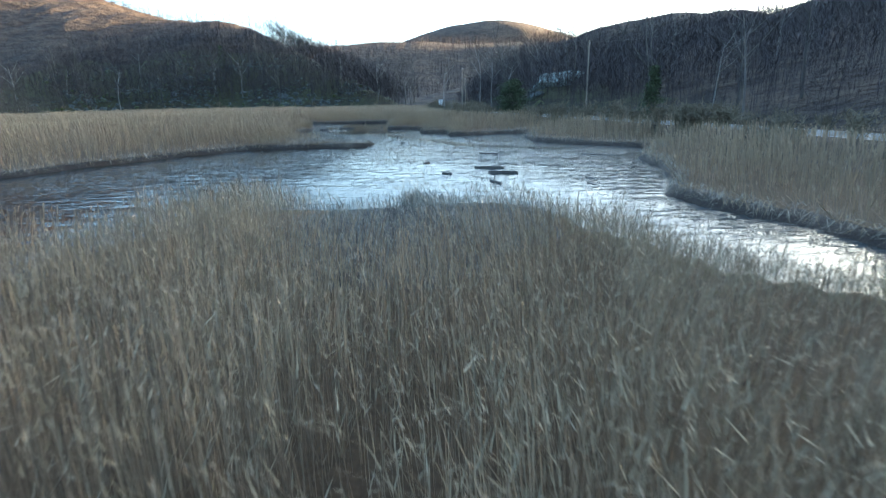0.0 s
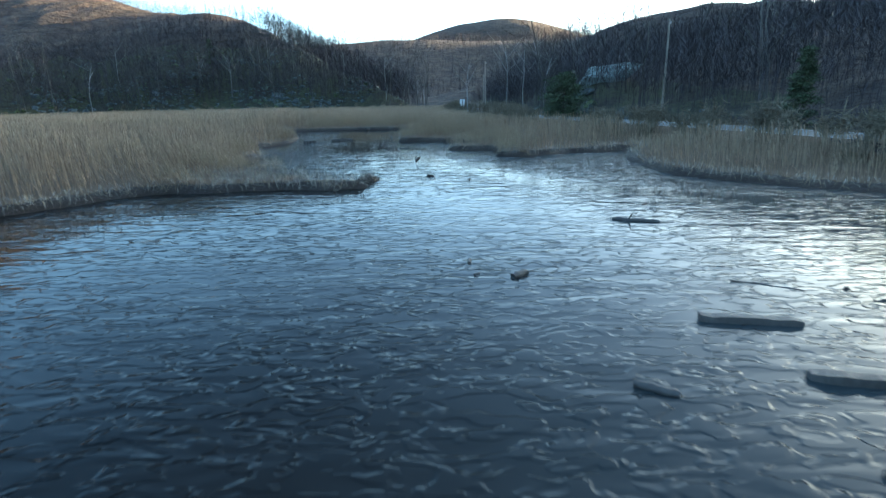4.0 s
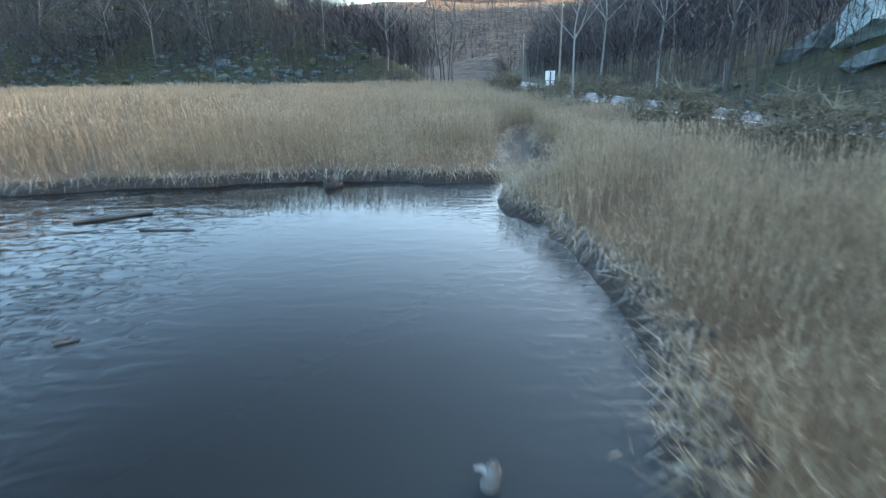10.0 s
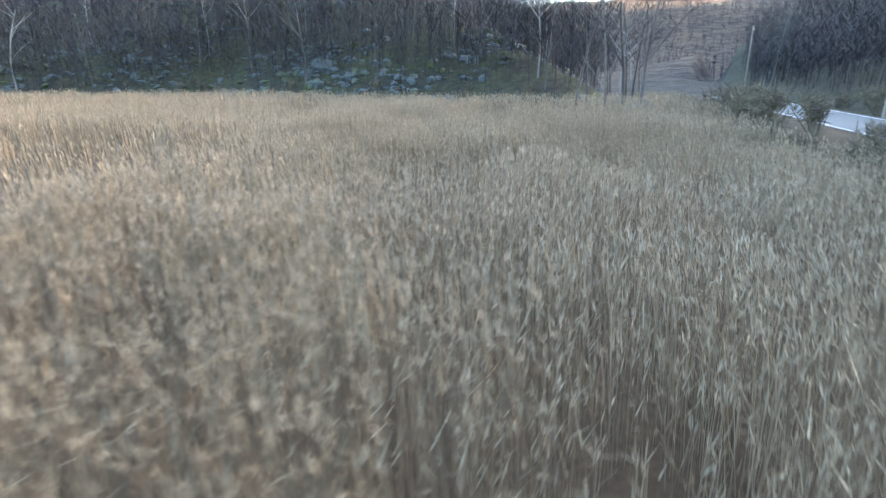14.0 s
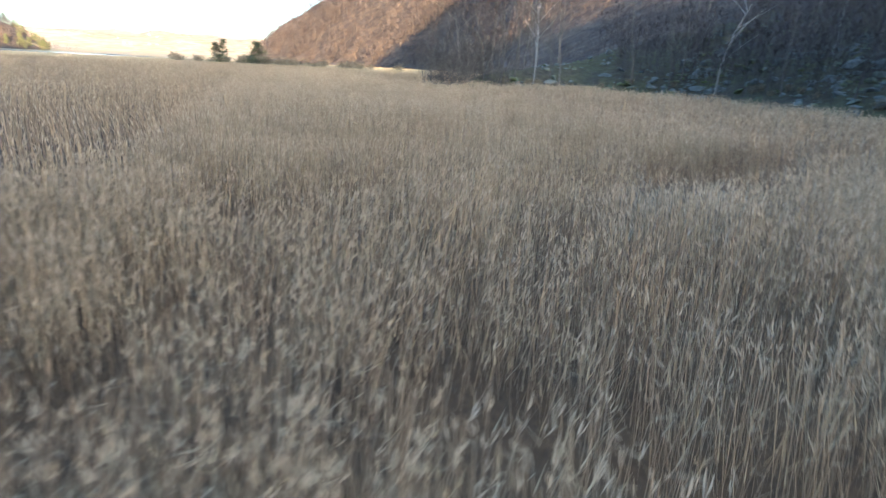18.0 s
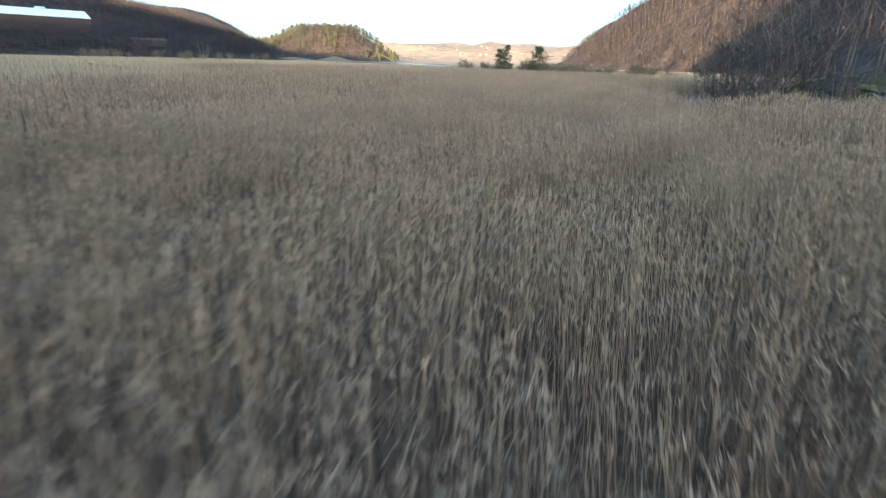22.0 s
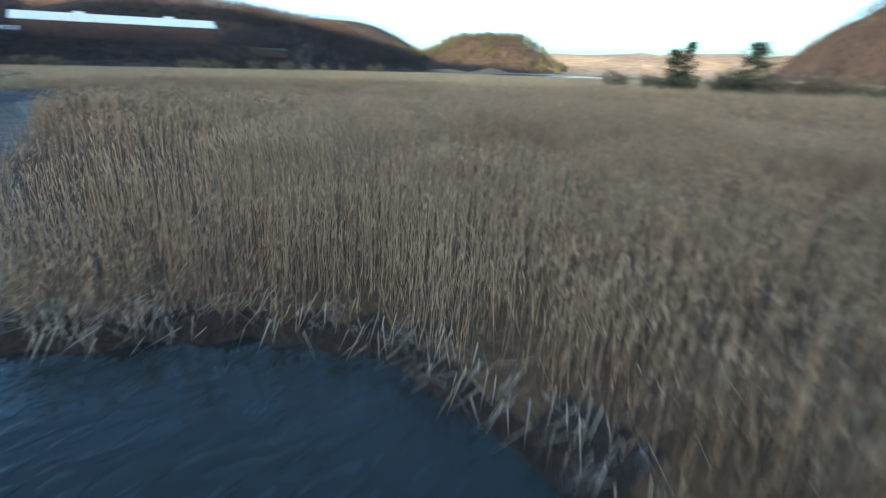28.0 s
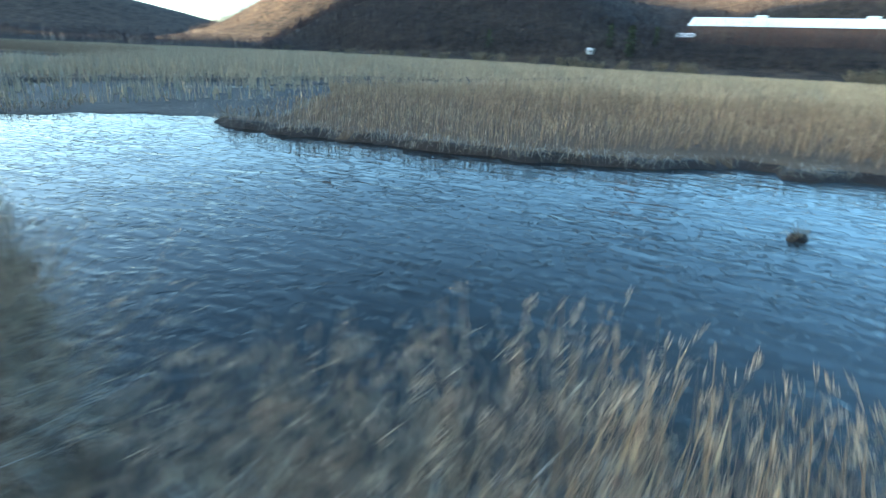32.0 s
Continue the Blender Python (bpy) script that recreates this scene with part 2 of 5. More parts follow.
def water_material():
    m, nt, b = mat("tidal_water", 0.05)
    n0, r0 = noise_ramp(nt, 0.06, [(0.35, (0.003, 0.003, 0.0027)), (0.65, (0.008, 0.007, 0.006))], 3.0)
    sky_sheen = nt.nodes.new("ShaderNodeAttribute")
    sky_sheen.attribute_name = "sky_sheen"
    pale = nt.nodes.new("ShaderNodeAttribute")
    pale.attribute_name = "creek_sheen"
    # lighter base colours stand in for brighter sky reflection
    bed = mix(nt, r0.outputs["Color"], (0.030, 0.036, 0.038), sky_sheen.outputs["Fac"])
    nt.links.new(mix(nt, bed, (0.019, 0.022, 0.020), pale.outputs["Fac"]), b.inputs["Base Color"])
    b.inputs["IOR"].default_value = 1.33
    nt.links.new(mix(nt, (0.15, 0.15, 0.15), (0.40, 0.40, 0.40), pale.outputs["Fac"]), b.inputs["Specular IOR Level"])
    n1, r1 = noise_ramp(nt, 1.9, [(0.47, (0, 0, 0)), (0.56, (1, 1, 1))], 2.0, (0.65, 1.45, 1), 0.55)
    n2, r2 = noise_ramp(nt, 0.7, [(0.38, (0, 0, 0)), (0.62, (1, 1, 1))], 2.0, (0.5, 1.4, 1), 0.5)
    n3, r3 = noise_ramp(nt, 0.11, [(0.36, (0.4, 0.4, 0.4)), (0.60, (1, 1, 1))], 2.0)
    for nz in (n1, n2):
        nz.inputs["Distortion"].default_value = 0.6
    at = nt.nodes.new("ShaderNodeAttribute")
    at.attribute_name = "ripple"
    h = mix(nt, r1.outputs["Color"], r2.outputs["Color"], 0.5)
    h = mix(nt, h, r3.outputs["Color"], 1.0, "MULTIPLY")
    h = mix(nt, h, at.outputs["Color"], 1.0, "MULTIPLY")
    bump(nt, b, h, 1.0, 0.032)
    return m


M_WATER = water_material()

# ---- plan ----
NOISE_TABLE = np.random.RandomState(7).rand(512, 512)


def vnoise(x, y, s):
    """Smooth value noise, 0 to 1, with cells of s metres."""
    u, v = np.asarray(x) / s + 211.3, np.asarray(y) / s + 167.7
    i, j = np.floor(u).astype(int), np.floor(v).astype(int)
    a, b = u - i, v - j
    a, b = a * a * (3 - 2 * a), b * b * (3 - 2 * b)
    g = lambda p, q: NOISE_TABLE[p % 512, q % 512]
    return (g(i, j) * (1 - a) + g(i + 1, j) * a) * (1 - b) + (g(i, j + 1) * (1 - a) + g(i + 1, j + 1) * a) * b


def fbm(x, y, s, octaves=4):
    return sum(vnoise(x, y, s / 2 ** k) * 0.5 ** k for k in range(octaves)) / sum(0.5 ** k for k in range(octaves))


def smooth(a, b, v):
    t = np.clip((np.asarray(v, float) - a) / (b - a), 0, 1)
    return t * t * (3 - 2 * t)


def signed_dist(x, y, poly):
    """Distance to the outline of a plan polygon, negative inside."""
    x, y = np.asarray(x, float), np.asarray(y, float)
    d = np.full(x.shape, 1e9)
    inside = np.zeros(x.shape, bool)
    n = len(poly)
    for k in range(n):
        x0, y0 = poly[k]
        x1, y1 = poly[(k + 1) % n]
        ex, ey = x1 - x0, y1 - y0
        t = np.clip(((x - x0) * ex + (y - y0) * ey) / (ex * ex + ey * ey), 0, 1)
        d = np.minimum(d, (x - x0 - t * ex) ** 2 + (y - y0 - t * ey) ** 2)
        if y0 != y1:
            inside ^= ((y0 > y) != (y1 > y)) & (x < ex * (y - y0) / ey + x0)
    d = np.sqrt(d)
    return np.where(inside, -d, d)


# outlines of the water in plan
POOL_WEST = [(-75, 12), (-45, 28), (-29, 38), (-27, 44), (-24, 50), (-20.5, 55), (-17.5, 58), (-13, 57.2), (-8.9, 57.3), (-7.2, 57.6), (-6.9, 58.6), (-10.2, 59.4), (-11.2, 60.9), (-13.4, 62.2), (-14.7, 64.2), (-18.4, 68), (-19.4, 70.5), (-18.3, 74.5), (-20.5, 80.5), (-23.5, 83.2), (-22.1, 86)]
POOL_NORTH = [(-20.6, 91), (-20.7, 96), (-21, 99.3), (-22.5, 102.5), (-26, 104.5), (-30, 104.8), (-42, 108), (-60, 110), (-60, 118), (-47, 119.5), (-37.4, 115), (-32, 116), (-27.6, 113.2), (-24, 114.8), (-20.8, 115), (-17.4, 115.5), (-14.5, 115.6), (-7.6, 115.3), (-6, 116.2), (-7.6, 111), (-7.8, 109.3)]
POOL_EAST = [(-6.9, 108.3), (-6.7, 107), (-6.5, 105), (-6.2, 102), (-6.6, 99), (-7.1, 97), (-8.1, 93), (-7.8, 90.8), (-5.4, 90), (-2.8, 88.7), (0, 88.2), (5.9, 89.2), (8, 88), (2, 86), (-1.5, 83), (-2.3, 79), (-0.2, 77.8), (1, 78.4), (3.3, 76.5), (1.3, 72.8), (3.7, 72), (7.7, 74.3), (11.5, 76), (15.2, 77), (11.8, 71)]
POOL_SOUTH = [(10.8, 68), (10.6, 61), (13.8, 56.5), (18, 52.6), (20.3, 50.5), (16.9, 43.4), (15.8, 39), (14.5, 33), (14, 31), (11.4, 26), (11.8, 24), (13.2, 20.8), (13.5, 17.5), (17, 12), (30, -5), (45, -20), (35, -30), (20, -6), (10.2, 11.6), (9.1, 12.6), (7.7, 14), (5.5, 19), (4, 21.7), (3.2, 23.1), (0.4, 23.6), (-1, 24.4), (-2.2, 23.4), (-6.7, 23.7), (-9, 23.5), (-10.5, 18), (-14, 8), (-25, -5), (-60, -20)]
POOL = POOL_WEST + POOL_NORTH + POOL_EAST + POOL_SOUTH
CREEK = [(-129, 141.5), (-126.6, 135), (-129, 127), (-130.5, 118), (-131, 109), (-131.5, 96), (-131, 84), (-126, 72), (-119, 64), (-113, 54), (-111, 44), (-112, 36), (-114, 33), (-120, 49), (-123, 53), (-129.5, 56.5), (-135, 51), (-138.6, 50), (-140.8, 46.2), (-145.8, 42.4), (-151.4, 44.3), (-159, 43.9), (-166.2, 43.2), (-172, 41.5), (-178, 38.5), (-178.8, 41), (-181, 38), (-186, 40), (-202, 36), (-245, 28), (-245, 52), (-202, 60), (-178, 63.4), (-172.3, 65), (-170.8, 68.5), (-169.5, 66), (-166, 64.8), (-164, 63.4), (-160, 66), (-150, 67.5), (-142.5, 70), (-139.5, 84), (-138.4, 96), (-137.6, 106), (-137.6, 112), (-138.2, 117), (-141, 119.3), (-142.5, 121.5), (-142.6, 125.5), (-138, 130), (-134.6, 134), (-134, 141.5)]
INLET = [(-119, 31), (-122, 26.5), (-126, 20), (-128.5, 12), (-129, 4), (-130.5, 4), (-130.2, 13), (-127.8, 21), (-124, 28), (-121, 33)]
RIVER = [(-425, -40), (-405, -140), (-415, -250), (-500, -290), (-620, -260), (-520, -130), (-480, -20)]
WATERS = [POOL, CREEK, INLET, RIVER]
# bare mud
MUD = [[(-7.4, 114.5), (-7.0, 118), (-6.4, 124), (-4.9, 131), (-4.2, 133), (-3.4, 133), (-3.6, 129), (-4.4, 124), (-3.6, 121), (-4.2, 118.5), (-5.8, 114.5)],
       [(-134, 130), (-134.3, 141.5), (-139, 142), (-139.5, 133), (-140.5, 131), (-143.4, 127.5), (-143.6, 123), (-141, 121)],
       [(-136, 55), (-141, 50), (-147, 43.5), (-150, 40), (-146, 33), (-141, 24), (-138, 10), (-140, -10), (-147, -45), (-148, -74), (-143, -76), (-138, -45), (-131, -16), (-123, -8), (-121, 12), (-113, 29), (-117, 40), (-127, 53)],
       [(-123, 150), (-136, 150.5), (-150, 157), (-138, 160.5), (-130, 164.5), (-121, 167), (-111, 166.5), (-106.5, 162.5), (-109, 160), (-116, 156)]]
# beds beaten flat
LODGED = [[(-13.5, 56.6), (-6.5, 57), (-6.5, 60), (-9.3, 62.6), (-12, 61.5), (-20, 60)],
          [(-5.6, 16.5), (-5.2, 20), (-4.5, 23), (-2, 24), (1.5, 23.6), (3.5, 22.5), (4.6, 20.6), (4.6, 18), (1.8, 14.8), (1.0, 13.4), (0, 12.6), (-2.4, 12.6), (-3.9, 13.8)],
          [(-150, 42), (-140, 47), (-127, 38), (-112, 31), (-105, 16), (-118, 6), (-135, 14), (-147, 32)],
          [(-38.2, 175.6), (-40, 179.3), (-39.4, 182), (-36.3, 180.8), (-33.6, 177.3), (-34.6, 174.9)],
          [(-83.3, 158.6), (-86, 158.4), (-88, 161), (-88, 165.5), (-81, 165.5), (-78.5, 162.2), (-80.6, 160.2)]]
# reeds pushed over in combs, still half standing
LEANING = [(-90.5, 155.6), (-101, 155.2), (-101.5, 160), (-97, 166), (-88.5, 169), (-82, 168), (-82, 165), (-88, 165), (-88, 160)]
# wooded rising ground
HILL_NORTH = [(-8, 196), (-20, 201), (-35, 206), (-60, 209), (-80, 213), (-95, 209), (-118, 205), (-131, 190), (-126, 175), (-124, 167), (-134, 163), (-155, 178), (-200, 190), (-290, 175), (-420, 140), (-540, 95), (-700, -40), (-860, -170), (-960, -200), (-1050, 0), (-800, 300), (-500, 700), (-150, 700), (-60, 450), (-20, 300)]
HILL_EAST = [(60, 500), (22, 330), (12, 260), (9, 215), (10, 190), (10, 172), (11, 155), (14, 141), (18, 125), (21, 112), (27, 100), (33, 70), (38, 40), (42, 0), (60, -25), (110, -50), (300, -135), (900, -400), (900, 900), (200, 900)]
HILL_SOUTH = [(-760, -760), (-650, -540), (-478, -343), (-300, -240), (-180, -232), (-90, -222), (40, -235), (150, -270), (215, -400), (100, -900), (-700, -1100)]
ROAD_LINE = [(34, 30), (28, 65), (20, 95), (12.5, 115), (9, 128), (7.5, 140), (5.6, 155), (4.6, 171), (5, 190), (4, 213), (6, 260), (16, 330), (50, 500)]


def dist_line(x, y, line):
    d = np.full(np.shape(x), 1e9)
    for (x0, y0), (x1, y1) in zip(line[:-1], line[1:]):
        ex, ey = x1 - x0, y1 - y0
        t = np.clip(((x - x0) * ex + (y - y0) * ey) / (ex * ex + ey * ey), 0, 1)
        d = np.minimum(d, np.hypot(x - x0 - t * ex, y - y0 - t * ey))
    return d


def water_dist(x, y):
    d = np.minimum.reduce([signed_dist(x, y, p) for p in WATERS])
    d = d + (fbm(x, y + 9, 1.8, 2) - 0.5) * 1.9 * smooth(-105, -120, x) * smooth(76, 66, y) * smooth(-260, -240, x)
    return d + (fbm(x, y, 2.2, 3) - 0.5) * 1.1 + (fbm(x + 50, y, 7.0, 2) - 0.5) * 1.8


def mud_dist(x, y):
    return np.minimum.reduce([signed_dist(x, y, p) for p in MUD]) + (fbm(x, y, 2.0, 3) - 0.5) * 1.2


def hill_dist(x, y):
    return np.minimum.reduce([signed_dist(x, y, p) for p in (HILL_NORTH, HILL_EAST, HILL_SOUTH)])


def gauss(x, y, cx, cy, rx, ry, turn=0.0):
    c, s = math.cos(radians(turn)), math.sin(radians(turn))
    u, v = (x - cx) * c + (y - cy) * s, -(x - cx) * s + (y - cy) * c
    return np.exp(-(u / rx) ** 2 - (v / ry) ** 2)


def height(x, y):
    """The ground's height, in metres over the water."""
    x, y = np.asarray(x, float), np.asarray(y, float)
    z = 0.38 + 0.18 * (fbm(x, y, 3.0) - 0.5)
    dm = mud_dist(x, y)
    z = z + (0.05 + 0.16 * (fbm(x, y, 1.6) - 0.5) - z) * (1 - smooth(-0.5, 0.4, dm))
    dw = water_dist(x, y)
    z = z + (-0.45 - z) * (1 - smooth(-0.7, 0.25, dw))
    z = np.maximum(z, 0.62 * gauss(x, y, -139.6, 128.2, 3.2, 2.6, 40) + 0.50 * gauss(x, y, -136.5, 130.6, 2.4, 1.3, 40) - 0.34 + 0.34 * (fbm(x, y, 1.1, 3) - 0.5) - 2 * smooth(6, 9, np.hypot(x + 138.5, y - 129)))
    rough = fbm(x, y, 140.0, 5) - 0.5
    fine = fbm(x, y, 14.0, 3) - 0.5
    dn = np.maximum(-signed_dist(x, y, HILL_NORTH), 0)
    wn_ = 185 + 15 * smooth(-250, -480, x)
    crest = 132 * (0.86 - 0.14 * smooth(-70, -150, x) + 0.28 * smooth(-160, -330, x))
    z = z + (crest + 95 * smooth(-250, -480, x)) * (1 - np.exp(-dn / wn_)) * (1 + 0.4 * rough) + 3.0 * fine * smooth(2, 25, dn)
    z = z + 4.5 * gauss(x, y, -93, 288, 34, 34)
    de = np.maximum(-signed_dist(x, y, HILL_EAST), 0)
    east = 40 * (1 - np.exp(-de / 150)) * (1 + 0.5 * rough) + 36 * gauss(x, y, 128, 335, 110, 42, -27)
    east = east + 92 * smooth(-40, 100, 0.95 * x - y + 60) * smooth(60, 330, de) * (1 - 0.58 * smooth(215, 350, y)) * (1 + 0.3 * rough)
    east = 70 * np.tanh(east / 70)
    z = z + east + 3.0 * fine * smooth(2, 25, de)
    # the high ridge to the east that keeps the low sun off the marsh
    z = z + 78 * smooth(230, 430, x) * smooth(-150, 10, y) * (1 - smooth(470, 760, y)) + 25 * gauss(x, y, 780, -100, 200, 200)
    ds = np.maximum(-signed_dist(x, y, HILL_SOUTH), 0)
    hs = (92 - 18 * smooth(-140, -280, x)) * (1 - np.exp(-ds / 135)) * (1 + 0.35 * rough) + 3.0 * fine * smooth(2, 25, ds)
    hs = hs * (1 - 0.55 * gauss(x, y, -135, -430, 75, 170)) + 40 * gauss(x, y, -700, -760, 160, 110)
    hs = hs + 110 * gauss(x, y, -80, -860, 130, 120)
    terrace = gauss(x, y, -205, -300, 125, 60, 172)
    z = z + hs + (15.5 - hs) * smooth(0.3, 0.75, terrace)
    # knoll, the head of the valley, and the far hills
    z = z + 40 * (1 - smooth(0.45, 1.2, np.hypot((x + 735) * 0.0052 + (y + 520) * 0.0044, (y + 520) * 0.0073 - (x + 735) * 0.0061))) * (1 + 0.3 * rough)
    z = z + 84 * smooth(430, 900, y) * smooth(-900, -500, x) * smooth(900, 500, x) * (1 + 0.2 * rough)
    z = z + 162 * gauss(x, y, 190, 1950, 430, 260)
    z = z + 60 * gauss(x, y, -1300, -1300, 420, 260, 30) * (1 + 0.5 * rough)
    west = smooth(2000, 2700, -0.9 * x - 0.35 * y)
    z = z + (75 + 70 * rough) * west
    z = z + 185 * gauss(x, y, 2230, -1250, 750, 260, 55) + 125 * gauss(x, y, 360, -680, 150, 170, 40)
    # rocky mound by the road, and the road's bed
    z = z + 3.2 * gauss(x, y, 30, 145, 11, 6, 60)
    dr = dist_line(x, y, ROAD_LINE)
    z = z + (1.45 - z) * (1 - smooth(3.4, 6.5, dr))
    return z


def mesh_from(name, verts, faces, mats, index=None, shade=False):
    """A mesh from arrays: faces are one (n, 3) or (n, 4) array."""
    me = bpy.data.meshes.new(name)
    verts, faces = np.asarray(verts, np.float32), np.asarray(faces, np.int32)
    k = faces.shape[1]
    me.vertices.add(len(verts))
    me.vertices.foreach_set("co", verts.ravel())
    me.loops.add(faces.size)
    me.loops.foreach_set("vertex_index", faces.ravel())
    me.polygons.add(len(faces))
    me.polygons.foreach_set("loop_start", np.arange(0, faces.size, k, dtype=np.int32))
    me.polygons.foreach_set("loop_total", np.full(len(faces), k, np.int32))
    for m in mats:
        me.materials.append(m)
    if index is not None:
        me.polygons.foreach_set("material_index", np.asarray(index, np.int32))
    me.polygons.foreach_set("use_smooth", np.full(len(faces), shade))
    me.update(calc_edges=True)
    return me


def part(name, me, parent=None, label=""):
    """One mesh object, under its thing if one is given."""
    ob = new(name, me)
    if parent is not None:
        ob.parent = parent
    return tagged(ob, label=label)


def lines(lo, hi, step, far, growth=1.09, most=60.0):
    """Grid lines: even between lo and hi, wider and wider out to far."""
    inner = np.arange(lo, hi + step / 2, step)
    out, d, x = [], step, 0.0
    while x < far:
        d = min(d * growth, most + x * 0.03)
        x += d
        out.append(x)
    out = np.array(out)
    return np.concatenate([lo - out[::-1], inner, inner[-1] + out])


# ---- ground and water ----
GX, GY = lines(-190, 26, 0.78, 4200), lines(0, 142, 0.78, 4200)
gx, gy = np.meshgrid(GX, GY)
gz = height(gx, gy)
nx, ny = len(GX), len(GY)
quad = (np.arange(ny - 1)[:, None] * nx + np.arange(nx - 1)[None, :]).ravel()
faces = np.stack([quad, quad + 1, quad + nx + 1, quad + nx], 1)
cx, cy = (gx[:-1, :-1] + gx[1:, 1:]).ravel() / 2, (gy[:-1, :-1] + gy[1:, 1:]).ravel() / 2
zone = np.zeros(len(faces), int)
dw_c, dm_c, dh_c = water_dist(cx, cy), mud_dist(cx, cy), hill_dist(cx, cy)
far_marsh = np.hypot(cx + 80, cy - 90) > 190
zone[far_marsh] = 1
zone[(dw_c < 0.55) | (dm_c < 0.2) | (signed_dist(cx, cy, LODGED[1]) < 0)] = 2
zone[(dh_c < 1.5) & (dh_c > -48) & (cx > -155) & (cx < 40) & (cy > 95)] = 4
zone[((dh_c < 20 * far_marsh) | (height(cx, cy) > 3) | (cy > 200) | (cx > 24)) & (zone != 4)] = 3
# far western hills take the haze-pale colour
zone[(cx < -1150) & (height(cx, cy) > 3)] = 5
ground = part("ground", mesh_from("ground", np.stack([gx.ravel(), gy.ravel(), gz.ravel()], 1), faces, [M_LITTER, M_FARLITTER, M_MUD, M_FLOOR, M_MOSS, M_HAZEHILL], zone, True))
tagged(ground, "marsh of brown litter and dark mud rising into leaf-strewn wooded hills", "ground", kind="structure")
# calm lanes in the rippled water, where the ebb runs deeper
CALM = [[(-14, 112), (-11, 104), (-9, 97), (-8.5, 90), (-7, 76), (-3.7, 70), (-0.4, 64.4), (2, 59), (6, 55.5), (11, 52)], [(-135, 137), (-139, 123), (-134, 116), (-135, 100)], [(-122, 47), (-114, 43)]]
WX, WY = lines(-28, 20, 1.0, 700, 1.15), lines(22, 118, 1.0, 560, 1.15)
wx, wy = np.meshgrid(WX, WY)
nxw, nyw = len(WX), len(WY)
quad = (np.arange(nyw - 1)[:, None] * nxw + np.arange(nxw - 1)[None, :]).ravel()
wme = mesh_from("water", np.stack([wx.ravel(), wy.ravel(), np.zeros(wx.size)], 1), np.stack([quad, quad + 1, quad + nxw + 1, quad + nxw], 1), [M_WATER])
calm = smooth(0.6, 2.2, dist_line(wx, wy, CALM[0][3:]) + 1.6 * (fbm(wx, wy, 4.0, 2) - 0.5))
calm = np.minimum(calm, smooth(3.0, 6.5, dist_line(wx, wy, [(-14, 112), (-12, 104), (-11, 97), (-10, 88), (-9.5, 82)]) + 3 * (fbm(wx, wy, 5.0, 2) - 0.5)))
for lane in CALM[1:]:
    calm = np.minimum(calm, 0.12 + 0.88 * smooth(5.0, 9.0, dist_line(wx, wy, lane)))
calm = np.where(wx < -100, (0.8 + 0.6 * smooth(-180, -150, wx)) * calm, calm)
ripple = wme.attributes.new("ripple", "FLOAT", "POINT")
ripple.data.foreach_set("value", (0.10 + 0.90 * calm).ravel().astype(np.float32))
# sky reflection painted in: shallows east of the channel, and the creek's far reach
edge = np.interp(wy, [25, 60, 85, 110], [0, -6, -9.5, -12])
sheen_mask = smooth(-5, 7, wx - edge + 3 * (fbm(wx, wy, 9.0, 2) - 0.5)) * smooth(-60, -40, wx)
sheen_mask = np.maximum(sheen_mask, smooth(-160, -182, wx + 4 * (fbm(wx, wy, 9.0, 2) - 0.5)) * smooth(90, 70, wy))
sheen_mask = np.maximum(sheen_mask, 1.0 * smooth(-110, -124, wx) * smooth(122, 112, wy) * smooth(60, 80, wy))
sky_sheen = wme.attributes.new("sky_sheen", "FLOAT", "POINT")
sky_sheen.data.foreach_set("value", sheen_mask.ravel().astype(np.float32))
# the creek's bright sky reflection, put in as lighter colour and stronger specular
creek_sheen = wme.attributes.new("creek_sheen", "FLOAT", "POINT")
creek_sheen.data.foreach_set("value", (smooth(-112, -124, wx) * smooth(96, 108, wy) * smooth(158, 142, wy) * (0.55 + 0.9 * (fbm(wx, wy, 5.0, 2) - 0.25))).clip(0, 1).ravel().astype(np.float32))
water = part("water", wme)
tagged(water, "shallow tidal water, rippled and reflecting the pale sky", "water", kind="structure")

# ---- reeds ----
# the beds that the creek-side way passes close by
WAY = [(0, -6), (-2, 20), (-4, 42), (-8, 72), (-10, 100), (-12, 122), (-10, 142), (-12, 158), (-22, 170), (-38, 171), (-66, 161), (-100, 148), (-122, 138), (-138, 128), (-153, 118), (-163, 104), (-171, 88), (-176, 66), (-180, 46)]


def reed_height(x, y):
    south = smooth(62, 48, y) * smooth(-95, -125, x)
    south = south + 0.9 * smooth(-290, -370, x)
    return (1.98 - 0.55 * south) * (1 + 0.38 * (fbm(x, y, 26.0, 3) - 0.5)) + 1.5 * (fbm(x, y, 2.4, 3) - 0.5)


def grows(x, y):
    """Where reeds stand."""
    tuft = (fbm(x, y, 3.0, 3) > 0.56) & (x < -105) & (y < 54)
    tuft = tuft | ((fbm(x, y, 1.3, 2) > 0.75) & (mud_dist(x, y) > -1.6))
    return (water_dist(x, y) > -0.02) & ((mud_dist(x, y) > 0.25) | tuft) & (hill_dist(x, y) > 1.0) & (dist_line(x, y, ROAD_LINE) > 6.0)


def scatter(n, rng, box):
    x = rng.uniform(box[0], box[1], n)
    y = rng.uniform(box[2], box[3], n)
    return x, y


def ribbons(base, top, width, az):
    """Thin upright strips, narrowed to a point: three corners each."""
    w = np.stack([np.cos(az), np.sin(az), np.zeros_like(az)], 1) * width[:, None] / 2
    return np.stack([base - w, base + w, top], 1)


